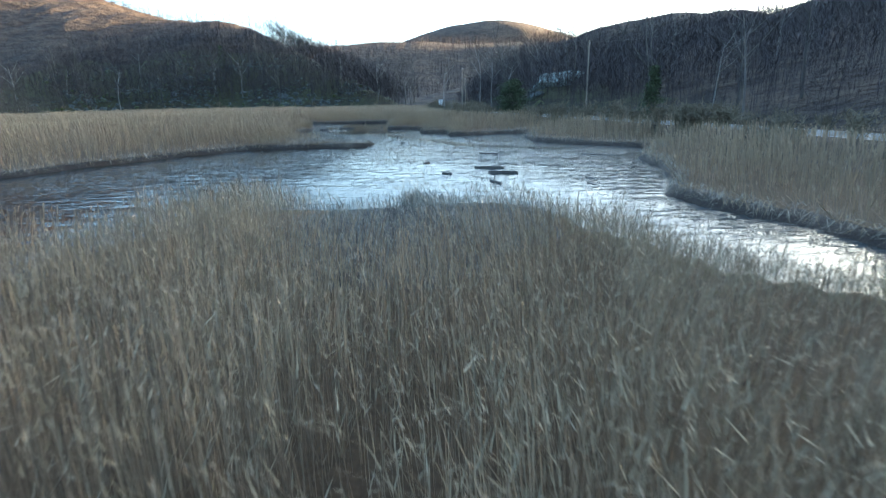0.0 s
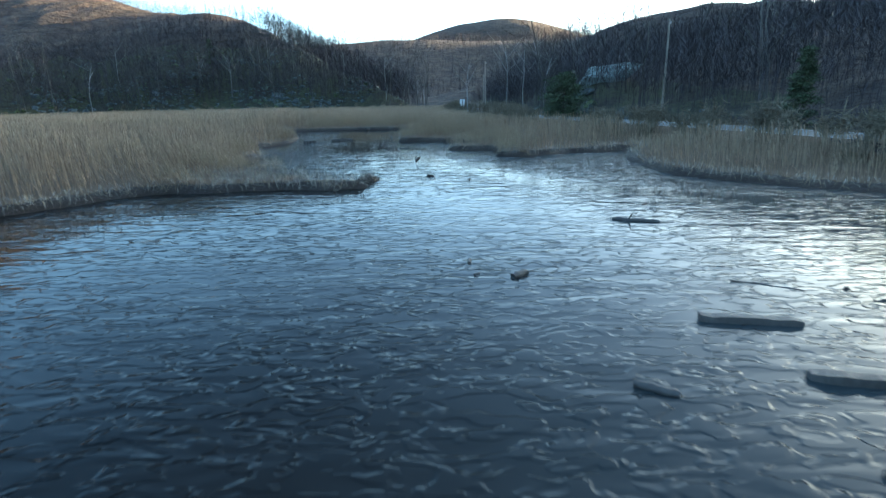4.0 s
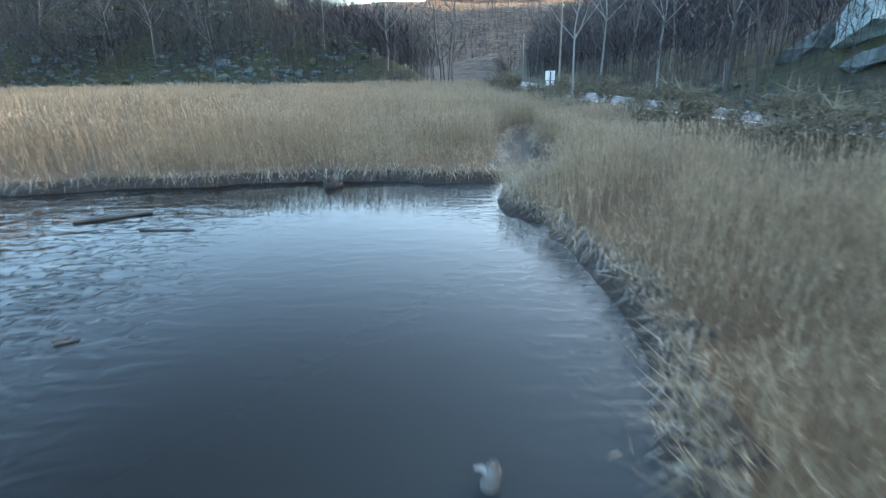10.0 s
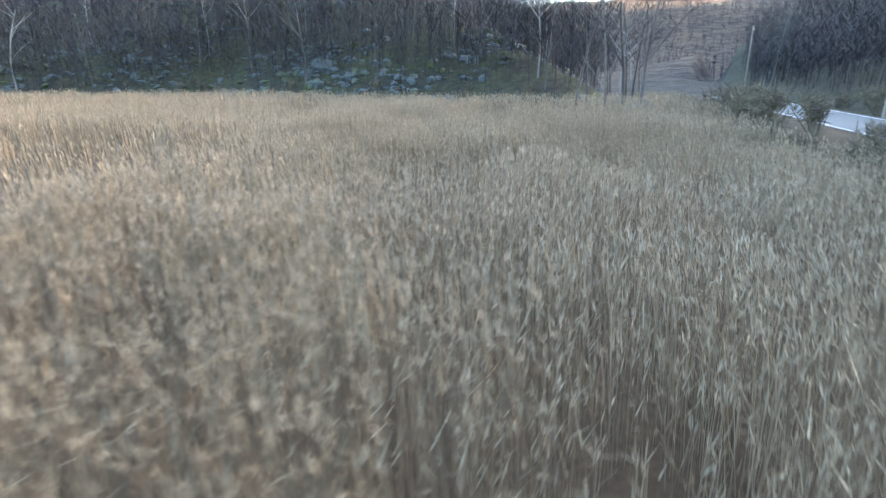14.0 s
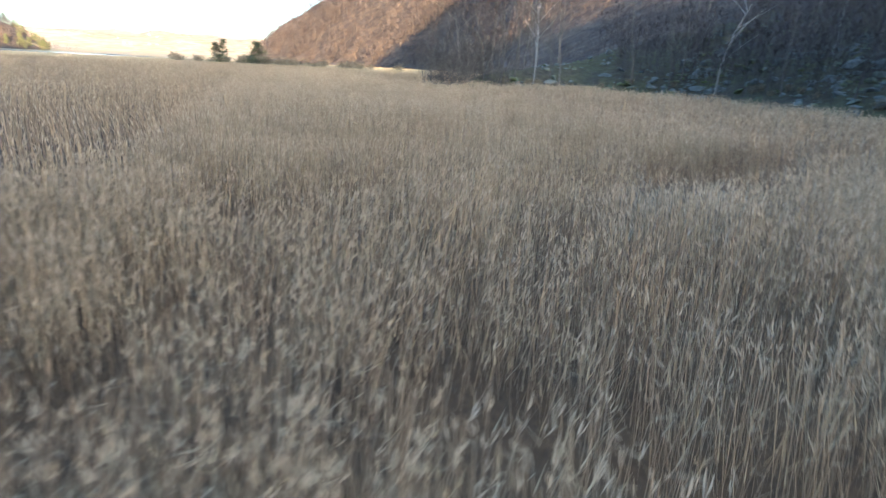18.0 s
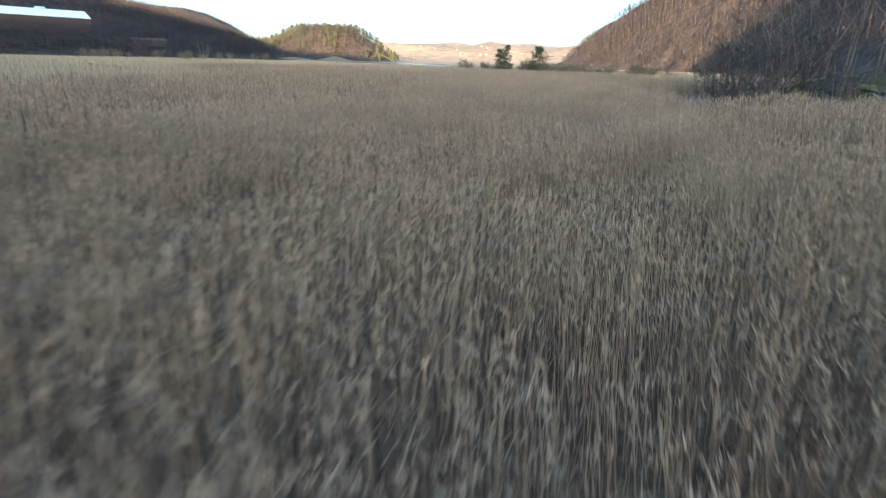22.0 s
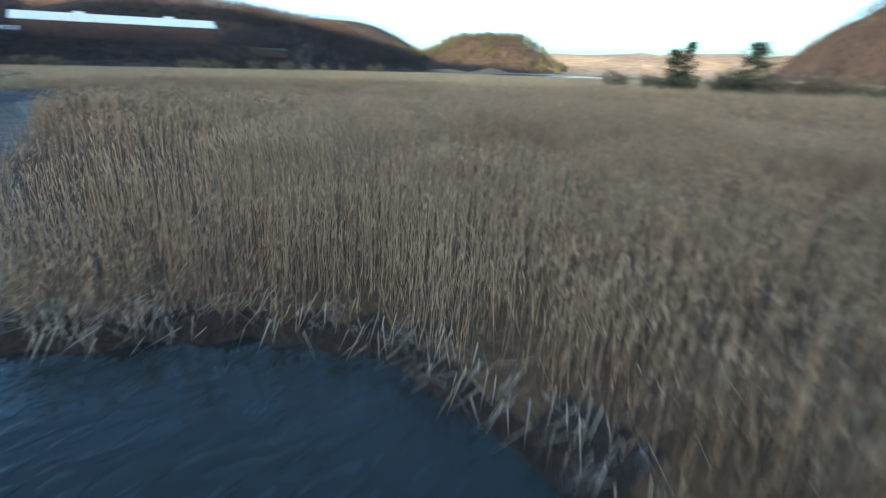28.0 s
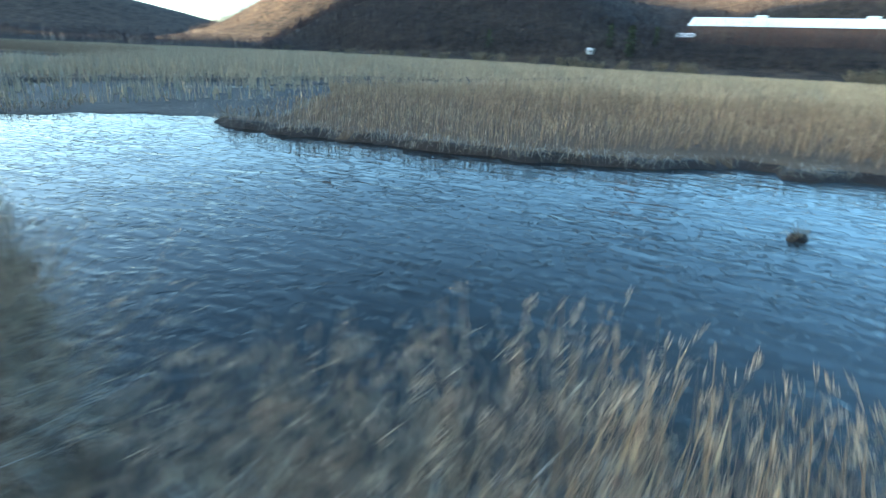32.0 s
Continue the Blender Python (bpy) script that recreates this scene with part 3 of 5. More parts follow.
def reed_bed(name, x, y, rng, kind):
    n = len(x)
    lod = np.minimum.reduce([signed_dist(x, y, p) for p in LODGED])
    h = reed_height(x, y) * rng.uniform(0.78, 1.12, n)
    lean_az = 6.3 * fbm(x, y, 9.0, 2) + rng.normal(0, 0.9, n)
    lean = np.abs(rng.normal(0.0, 0.11, n)) + 0.13 * smooth(0.45, 0.75, fbm(x, y, 5.0, 2))
    lean = lean + 0.65 * np.exp(-np.maximum(lod, 0) / 1.1) * rng.uniform(0.3, 1.0, n)
    comb = (signed_dist(x, y, LEANING) < 0) & (fbm(x, y, 1.6, 2) > 0.42)
    lean = np.where(comb, rng.uniform(0.55, 1.0, n), lean)
    lean_az = np.where(comb, 0.5 + 3.2 * fbm(x, y, 5.0, 2) + rng.normal(0, 0.15, n), lean_az)
    dwb = water_dist(x, y)
    edge = (dwb < 1.2) & (rng.rand(n) < 0.5)
    lean = np.where(edge, rng.uniform(0.3, 1.2, n), lean)
    lean = np.where(rng.rand(n) < 0.09, rng.uniform(0.35, 1.05, n), lean)
    low = np.where((x < -140) & (y > 60), 0.05, 0.46)
    h = h * (1 - low + low * smooth(0.0, 4.2, dwb + 3.0 * (fbm(x, y, 3.2, 2) - 0.5)))
    h = h * (1 - 0.22 * smooth(19, 8, dist_line(x, y, ROAD_LINE)) * smooth(100, 120, y))
    h = h * (1 - 0.28 * smooth(3, 7, x) * smooth(27, 21, y))
    h = np.where(mud_dist(x, y) < 0.1, h * 0.4, h)
    flat = lod < 0.2 * rng.normal(0, 1, n)
    stub = np.zeros(n, bool)
    if kind == "near":
        sparse = ~((signed_dist(x, y, LODGED[0]) < 0.3) & (rng.rand(n) < 0.3)) & ~(flat & (rng.rand(n) < 0.12))
        x, y, h, lean, lean_az, flat = x[sparse], y[sparse], h[sparse], lean[sparse], lean_az[sparse], flat[sparse]
        n = len(x)
        stub = flat & (rng.rand(n) < np.where(y < 70, 0.55, 0.08))
        lean = np.where(stub, np.abs(rng.normal(0.15, 0.25, n)), lean)
        h = np.where(stub, h * rng.uniform(0.3, 0.7, n), h)
    lean = np.where(flat & ~stub, rng.uniform(1.0, 1.52, n), lean)
    lean_az = np.where(flat, 2.5 + 4.0 * fbm(x, y, 4.0, 2) + rng.normal(0, 0.5, n), lean_az)
    d = np.stack([np.sin(lean) * np.cos(lean_az), np.sin(lean) * np.sin(lean_az), np.cos(lean)], 1)
    base = np.stack([x, y, height(x, y) - 0.03 + np.where(flat & ~stub, rng.uniform(0.02, 0.35, n), 0)], 1)
    h = np.where(flat, h * 0.8, h)
    top = base + d * h[:, None]
    az = rng.uniform(0, math.pi, n)
    near = kind == "near"
    w = rng.uniform(0.008, 0.016, n) if near else rng.uniform(0.03, 0.06, n)
    w = np.where(flat & ~stub, w * rng.uniform(0.6, 1.25, n), w)
    flip = (rng.rand(n) < 0.5)[:, None]
    tris, idx = [ribbons(np.where(flip, top, base), np.where(flip, base, top), w, az)], [np.where(flat, 3, 0)]
    up = ~flat
    # plume
    pl = rng.uniform(0.13, 0.23, n) * (1.0 if near else 1.5)
    p0 = top - d * (pl * 0.75)[:, None]
    p1 = top + d * (pl * 0.25)[:, None] + np.stack([np.cos(lean_az), np.sin(lean_az), -np.ones(n) * 0.3], 1) * 0.05
    pm = p0 * 0.5 + p1 * 0.5
    upland = smooth(108, 128, y + np.where(x < -60, 80, 0))
    pw = rng.uniform(0.020, 0.038, n) * (1.0 if near else 1.7) * (0.62 + 0.38 * upland)
    keep = up & (rng.rand(n) < 0.15 + 0.28 * smooth(0.35, 0.65, fbm(x, y, 18.0, 2)) + 0.55 * upland)
    if near:
        # a loose tassel: slim tufts that part from the stem's top and droop to one side
        keep = keep & (rng.rand(n) < 0.8)
        m = keep.sum()
        for k in range(3):
            a = rng.uniform(0, 6.283, m)
            side = np.stack([np.cos(a), np.sin(a), np.zeros(m)], 1)
            root = p0[keep] + d[keep] * (pl[keep] * rng.uniform(0.0, 0.35, m))[:, None]
            tip = root + (p1[keep] - p0[keep]) * rng.uniform(0.55, 1.0, m)[:, None] + side * (pw[keep] * 0.9)[:, None]
            belly = root * 0.55 + tip * 0.45 + side * (pw[keep] * 0.55)[:, None]
            tris.append(np.stack([root, belly, tip], 1))
            idx.append(np.full(m, 1))
    else:
        wv = np.stack([np.cos(az), np.sin(az), np.zeros(n)], 1) * pw[:, None] / 2
        tris += [np.stack([p0, pm + wv, p1], 1)[keep], np.stack([p0, p1, pm - wv], 1)[keep]]
        idx += [np.full(keep.sum(), 1)] * 2
    # leaves: long slips that hang from the stem
    for k in range(2 if near else 0):
        f = rng.uniform(0.25, 0.8, n) if k == 0 else rng.uniform(0.6, 0.97, n)
        q = base + d * (h * f)[:, None]
        la = rng.uniform(0, 6.28, n)
        ll = rng.uniform(0.25, 0.5, n) * (1.0 if k == 0 else 0.75)
        sp = rng.uniform(0.15, 0.6, n) + 0.3 * k
        tip = q + np.stack([np.cos(la) * ll * sp, np.sin(la) * ll * sp, ll * rng.uniform(0.5 - 0.6 * k, 1.0 - 0.3 * k, n)], 1)
        some = rng.rand(n) < (1.0 if k == 0 else 0.5)
        tris.append(ribbons(q, tip, rng.uniform(0.013, 0.025, n), la + 1.57)[some])
        idx.append(np.where(flat, 3, 2)[some])
    t = np.concatenate(tris)
    me = mesh_from(name, t.reshape(-1, 3), np.arange(len(t) * 3).reshape(-1, 3), [M_STEM, M_PLUME, M_LEAF, M_LODGED], np.concatenate(idx))
    ob = part(name, me)
    return ob


rng = np.random.RandomState(11)
BOX = (-235, 60, -40, 212)
NEAR_N, MID_N, FAR_N = 60.0, 8.0, 3.2
# near: along the way
bx, by = [], []
for (x0, y0), (x1, y1) in zip(WAY[:-1], WAY[1:]):
    L = math.hypot(x1 - x0, y1 - y0)
    n = int(L * 26 * NEAR_N)
    t, s = rng.rand(n), rng.uniform(-13, 13, n)
    ux, uy = (x1 - x0) / L, (y1 - y0) / L
    bx.append(x0 + ux * t * L - uy * s)
    by.append(y0 + uy * t * L + ux * s)
bx, by = np.concatenate(bx), np.concatenate(by)
k = grows(bx, by)
k &= fbm(bx, by, 2.4, 3) + rng.uniform(-0.14, 0.14, len(bx)) > 0.33
k &= ~((bx > -131) & (bx < -124) & (by > 129) & (by < 141) & (rng.rand(len(bx)) < 0.25))
bx, by = bx[k], by[k]
near_reeds = tagged(reed_bed("reed_bed", bx, by, rng, "near"), "dense dry tan reeds with feathery seed heads on the marsh", "reeds", kind="stuff")
mx_, my_ = scatter(int((BOX[1] - BOX[0]) * (BOX[3] - BOX[2]) * MID_N), rng, BOX)
dl = dist_line(mx_, my_, WAY)
k = (dl > 11) & (dl < 48)
mx_, my_ = mx_[k], my_[k]
ex_, ey_ = scatter(13000, rng, (-166, -138, 64, 86))
mx_, my_ = np.concatenate([mx_, ex_]), np.concatenate([my_, ey_])
k = grows(mx_, my_)
mx_, my_ = mx_[k], my_[k]
mid_reeds = tagged(reed_bed("reed_bed", mx_, my_, rng, "mid"), "dry tan reeds standing in wide beds round the pools", "reeds", kind="stuff")
fx, fy = scatter(int(520 * 520 * FAR_N), rng, (-430, 60, -240, 230))
dl = dist_line(fx, fy, WAY)
k = (dl > 44) & (rng.rand(len(fx)) < np.clip(1.25 - dl / 110, 0.26, 1))
fx, fy, dl = fx[k], fy[k], dl[k]
k = grows(fx, fy)
fx, fy, dl = fx[k], fy[k], dl[k]
n = len(fx)
hh = reed_height(fx, fy) * rng.uniform(0.7, 1.05, n)
b0 = np.stack([fx, fy, height(fx, fy) - 0.05], 1)
t0 = b0 + np.stack([rng.normal(0, 0.15, n), rng.normal(0, 0.15, n), hh], 1)
tr = ribbons(b0, t0, rng.uniform(0.05, 0.16, n) * (1 + 2.2 * smooth(50, 130, dl)), rng.uniform(0, 3.14, n))
me = mesh_from("far_reed_bed", tr.reshape(-1, 3), np.arange(len(tr) * 3).reshape(-1, 3), [M_FAR])
tagged(part("far_reed_bed", me), "pale dry reed flats stretching away to the hills", "reeds", kind="stuff")

# thatch: dead stems that hang over the banks
bx, by = [], []
for poly in (POOL, CREEK, MUD[0], MUD[2]):
    for (x0, y0), (x1, y1) in zip(poly, poly[1:] + poly[:1]):
        m = int(math.hypot(x1 - x0, y1 - y0) * 140)
        t = rng.rand(m)
        bx.append(x0 + (x1 - x0) * t + rng.normal(0, 0.7, m))
        by.append(y0 + (y1 - y0) * t + rng.normal(0, 0.7, m))
tx, ty = np.concatenate(bx), np.concatenate(by)
k = (tx > -200) & (tx < 30) & (ty > -10) & (ty < 145)
tx, ty = tx[k], ty[k]
dwt, dmt = water_dist(tx, ty), mud_dist(tx, ty)
k = (np.minimum(dwt, dmt + 0.1) > -0.12) & (np.minimum(dwt, dmt + 0.1) < 0.7) & (hill_dist(tx, ty) > 1)
tx, ty = tx[k], ty[k]
n = len(tx)
e = 0.4
edge_d = lambda a, b: np.minimum(water_dist(a, b), mud_dist(a, b) + 0.1)
gxx, gyy = edge_d(tx + e, ty) - edge_d(tx - e, ty), edge_d(tx, ty + e) - edge_d(tx, ty - e)
out_az = np.arctan2(-gyy, -gxx) + rng.normal(0, 0.75, n)
ln = rng.uniform(0.3, 0.95, n)
ti = rng.uniform(-1.2, 0.4, n)
b0 = np.stack([tx, ty, height(tx, ty) + rng.uniform(0.0, 0.4, n)], 1)
t0 = b0 + np.stack([np.cos(out_az) * np.cos(ti) * ln, np.sin(out_az) * np.cos(ti) * ln, np.sin(ti) * ln], 1)
t0[:, 2] = np.maximum(t0[:, 2], 0.01)
tr = ribbons(b0, t0, rng.uniform(0.014, 0.03, n), out_az + 1.57)
me = mesh_from("bank_thatch", tr.reshape(-1, 3), np.arange(len(tr) * 3).reshape(-1, 3), [M_LODGED, M_LEAF], (rng.rand(n) < 0.25).astype(int))
tagged(part("bank_thatch", me), "matted dead reed stems hanging over the muddy banks", "thatch", kind="stuff")

# ---- shapes ----


def tube(a, b, ra, rb, sides=5):
    """A tapered stick between two places: corners and quads."""
    a, b = Vector(a), Vector(b)
    d = (b - a).normalized()
    u = d.orthogonal().normalized()
    v = d.cross(u)
    vs, fs = [], []
    for p, r in ((a, ra), (b, rb)):
        for k in range(sides):
            w = 2 * math.pi * k / sides
            vs.append(tuple(p + (u * math.cos(w) + v * math.sin(w)) * r))
    for k in range(sides):
        j = (k + 1) % sides
        fs.append((k, j, sides + j, sides + k))
    return vs, fs


class Shape:
    """Gathers corners and faces, then makes one mesh."""

    def __init__(self):
        self.v, self.f, self.m = [], [], []

    def add(self, vs, fs, m=0):
        o = len(self.v)
        self.v += [tuple(p) for p in vs]
        self.f += [tuple(o + i for i in f) for f in fs]
        self.m += [m] * len(fs)
        return self

    def tube(self, a, b, ra, rb, sides=5, m=0):
        return self.add(*tube(a, b, ra, rb, sides), m)

    def bent(self, pts, radii, sides=5, m=0):
        """One unbroken tapered stick along a line of places."""
        pts = [Vector(p) for p in pts]
        vs, fs = [], []
        for i, p in enumerate(pts):
            d = (pts[min(i + 1, len(pts) - 1)] - pts[max(i - 1, 0)]).normalized()
            u = d.cross(Vector((0.13, 0.21, 0.97))).normalized()
            v = d.cross(u)
            for j in range(sides):
                w = 2 * math.pi * j / sides
                vs.append(p + (u * math.cos(w) + v * math.sin(w)) * radii[i])
            if i:
                for j in range(sides):
                    a, b = (i - 1) * sides + j, (i - 1) * sides + (j + 1) % sides
                    fs.append((a, b, b + sides, a + sides))
        fs += [tuple(range(sides)), tuple(range(len(vs) - 1, len(vs) - 1 - sides, -1))]
        return self.add(vs, fs, m)

    def box(self, lo, hi, m=0):
        x0, y0, z0 = lo
        x1, y1, z1 = hi
        vs = [(x, y, z) for z in (z0, z1) for x, y in ((x0, y0), (x1, y0), (x1, y1), (x0, y1))]
        return self.add(vs, [(3, 2, 1, 0), (4, 5, 6, 7), (0, 1, 5, 4), (1, 2, 6, 5), (2, 3, 7, 6), (3, 0, 4, 7)], m)

    def mesh(self, name, *mats, smooth_shade=False):
        me = bpy.data.meshes.new(name)
        me.from_pydata(self.v, [], self.f)
        for m in mats:
            me.materials.append(m)
        me.polygons.foreach_set("material_index", self.m)
        me.polygons.foreach_set("use_smooth", [smooth_shade] * len(self.f))
        me.update()
        return me


def empty(name, m, label, category, group=""):
    ob = new(name)
    ob.matrix_basis = m
    return tagged(ob, label, category, group)


def bevelled_box(size, r=0.02):
    bm = bmesh.new()
    bmesh.ops.create_cube(bm, size=1.0)
    bmesh.ops.scale(bm, vec=size, verts=bm.verts)
    bmesh.ops.bevel(bm, geom=list(bm.edges), offset=r, segments=2, affect="EDGES")
    return bm


def bm_mesh(name, bm, *mats, smooth_shade=False):
    me = bpy.data.meshes.new(name)
    bm.to_mesh(me)
    bm.free()
    for m in mats:
        me.materials.append(m)
    if smooth_shade:
        me.polygons.foreach_set("use_smooth", [True] * len(me.polygons))
    return me


def zat(x, y):
    return float(height(np.array([x]), np.array([y]))[0])


# ---- trees ----


def bare_tree(seed, tall, stems=1, bark=None, twig=None, spread=0.34, forks=8, low=0.35):
    """A leafless tree: trunk with limbs, and a crown of branches and twigs. Returns the two meshes."""
    r = random.Random(seed)
    wood, crown = Shape(), Shape()

    def grow(a, d, length, rad, level):
        steps = 3 if level == 0 else (2 if level == 1 else 1)
        p, dv = Vector(a), Vector(d).normalized()
        for s in range(steps):
            q = p + dv * (length / steps)
            r0, r1 = rad * (1 - s / steps * 0.7), rad * (1 - (s + 1) / steps * 0.7)
            if level == 0:
                wood.tube(p, q, r0, r1, 6)
            elif level == 1:
                wood.tube(p, q, r0, r1, 4)
            else:
                crown.tube(p, q, r0, r1, 3)
            nkids = (5 if level == 2 else 0) or {0: 0 if (s + 1) / steps < low else forks // 2, 1: 2, 2: 2}.get(level, 0)
            for _ in range(nkids):
                w = r.uniform(0, 6.283)
                side = Vector((math.cos(w), math.sin(w), 0))
                kd = (dv * r.uniform(0.35, 0.9) + side * r.uniform(0.5, 1.0) + Vector((0, 0, r.uniform(0.0, 0.35)))).normalized()
                base = p.lerp(q, r.random())
                if level == 2:
                    tip = base + kd * length * r.uniform(0.3, 0.6)
                    u = kd.orthogonal().normalized() * 0.018
                    crown.add([base - u, base + u, tip], [(0, 1, 2)])
                    tip2 = base.lerp(tip, 0.5) + (kd + Vector((r.uniform(-1, 1), r.uniform(-1, 1), r.uniform(-0.2, 0.8)))).normalized() * length * 0.25
                    mid = base.lerp(tip, 0.45)
                    crown.add([mid - u, mid + u, tip2], [(0, 1, 2)])
                else:
                    grow(base, kd, length * r.uniform(0.36, 0.55), rad * 0.42 * (1 - 0.4 * s / steps), level + 1)
            p = q
            dv = (dv + Vector((r.uniform(-1, 1), r.uniform(-1, 1), r.uniform(-0.2, 0.5))) * 0.16).normalized()

    for k in range(stems):
        w = 6.283 * k / stems + r.random()
        lean = 0.06 if stems == 1 else r.uniform(0.2, 0.5)
        d = Vector((math.cos(w) * lean, math.sin(w) * lean, 1))
        grow(Vector((math.cos(w), math.sin(w), 0)) * (0.0 if stems == 1 else 0.25) + Vector((0, 0, -0.3)), d, tall * (1 if stems == 1 else r.uniform(0.75, 1)), tall * (0.012 if stems == 1 else 0.010), 0)
    return wood.mesh("trunk", bark or M_BARK), crown.mesh("crown", twig or M_TWIG)


def tree(name, meshes, x, y, turn, size, label, category="tree", group="", sink=0.15):
    ob = empty(name, pose(x, y, zat(x, y) - sink, 0, 0, turn) @ Matrix.Scale(size, 4), label, category, group)
    part("trunk", meshes[0], ob)
    part("crown", meshes[1], ob)
    return ob


r = random.Random(5)
TREES = [bare_tree(k, 15 + k % 3 * 2, forks=6) for k in range(4)]
THICKET = [bare_tree(20 + k, 7.5, stems=4, forks=5, low=0.2) for k in range(3)]
PALE = [bare_tree(40 + k, 15, bark=M_BIRCH, twig=M_TWIG, forks=6, low=0.4) for k in range(2)]
PALE_STEMS = bare_tree(50, 12, stems=4, bark=M_BIRCH, twig=M_TWIG, forks=5, low=0.3)

# edge of the north wood, along the marsh
shore = [(-6, 199), (-20, 203), (-35, 208), (-60, 211), (-80, 215), (-95, 212), (-118, 208), (-132, 193), (-127, 176), (-125, 168)]
for (x0, y0), (x1, y1) in zip(shore[:-1], shore[1:]):
    L = math.hypot(x1 - x0, y1 - y0)
    for _ in range(int(L / 2.1)):
        t, off = r.random(), r.uniform(1, 30)
        nx_, ny_ = (y1 - y0) / L, -(x1 - x0) / L
        if signed_dist(np.array([x0 + nx_ * 5 + (x1 - x0) * t]), np.array([y0 + ny_ * 5 + (y1 - y0) * t]), HILL_NORTH)[0] > 0:
            nx_, ny_ = -nx_, -ny_
        x, y = x0 + (x1 - x0) * t + nx_ * off, y0 + (y1 - y0) * t + ny_ * off
        pale = r.random() < 0.16
        tree("tree", PALE[r.randrange(2)] if pale else TREES[r.randrange(4)], x, y, r.uniform(0, 360), r.uniform(0.55, 1.05),
             "bare pale-barked tree at the foot of the wooded hill" if pale else "bare grey-brown hardwood tree at the foot of the wooded hill", group="trees along the north shore")
for x, y, s in [(-121, 163, 1.0), (-124, 166, 1.1), (-126.5, 162, 1.2), (-129, 166, 0.9), (-132, 163.5, 1.15), (-136, 167, 1.2), (-127, 171, 1.3), (-124, 174, 1.0), (-141, 170, 1.2), (-147, 175, 1.3), (-119, 166, 1.0), (-122.5, 161, 0.9), (-128, 161.5, 1.1), (-130.5, 168, 1.3), (-134, 160.5, 1.0), (-138, 164, 1.2), (-133, 170, 1.4), (-144, 167, 1.2), (-150, 172, 1.2), (-116, 168, 0.9)]:
    tree("tree", THICKET[r.randrange(3)], x, y, r.uniform(0, 360), s, "bare many-stemmed dark tree in the thicket on the point", group="thicket on the point")
for x, y, s in [(-131, 170, 0.8), (-135, 172, 0.9), (-128, 174, 0.75), (-139, 168, 0.7), (-144, 174, 0.9), (-133, 177, 1.0), (-150, 180, 0.9), (-126, 168, 0.6), (-150, 159, 0.72), (-148, 161, 0.6), (-158, 158, 0.75), (-166, 158, 0.8), (-174, 160, 0.75), (-186, 162, 0.85), (-140, 163, 0.7), (-133, 166, 0.75), (-163, 164, 0.8)]:
    tree("tree", TREES[r.randrange(4)], x, y, r.uniform(0, 360), s, "bare dark hardwood tree on the point", group="thicket on the point")
tree("tree", bare_tree(61, 14, stems=2, forks=5, low=0.3), -270, 121, 40, 1.1, "lone bare spreading tree beside the far reed flat")
for k in range(26):
    x = r.uniform(-290, -135)
    tree("tree", TREES[r.randrange(4)], x, -283 + (x + 210) * 0.12 + r.uniform(0, 26), r.uniform(0, 360), r.uniform(0.4, 0.72), "bare dark hardwood tree on the bank below the mill", group="trees below the mill")
tree("tree", PALE_STEMS, -272, -165, 10, 1.15, "pale many-stemmed bare tree on the far marsh edge")
# east side
for x, y, s, t in [(66.8, 112, 1.15, 10), (92, 190, 1.1, 80), (81, 124, 1.0, 130), (14, 178, 1.1, 20), (39, 79, 0.62, 300), (2.4, 144.6, 0.7, 200), (16, 160, 0.9, 110), (22, 172, 1.0, 250), (30, 168, 1.0, 20), (19, 150, 0.75, 70)]:
    tree("tree", PALE[r.randrange(2)], x, y, t, s, "bare pale-barked tree by the road", group="pale trees by the road")
for _ in range(80):
    y = r.uniform(45, 330)
    x = float(np.interp(y, [45, 70, 100, 125, 141, 172, 215, 260, 330], [40, 36, 30, 23, 19, 15, 14, 16, 27])) + r.uniform(0, 1) ** 1.5 * 45
    tree("tree", TREES[r.randrange(4)], x, y, r.uniform(0, 360), r.uniform(0.6, 1.1), "bare grey-brown hardwood tree on the slope above the road", group="trees above the road")
for _ in range(16):
    y = r.uniform(170, 330)
    tree("tree", TREES[r.randrange(4)], r.uniform(-14, -4) - (y - 170) * 0.05, y, r.uniform(0, 360), r.uniform(0.5, 0.8), "bare hardwood tree at the head of the marsh", group="trees at the marsh head")

# along the crest of the ridge above the road
for _ in range(52):
    u = r.uniform(-95, 95)
    x, y = 128 + u * 0.891 + r.gauss(0, 5), 335 - u * 0.454 + r.gauss(0, 7)
    tree("tree", TREES[r.randrange(4)], x, y, r.uniform(0, 360), r.uniform(0.6, 1.0), "bare tree standing clear on the crest of the ridge", group="trees on the ridge")


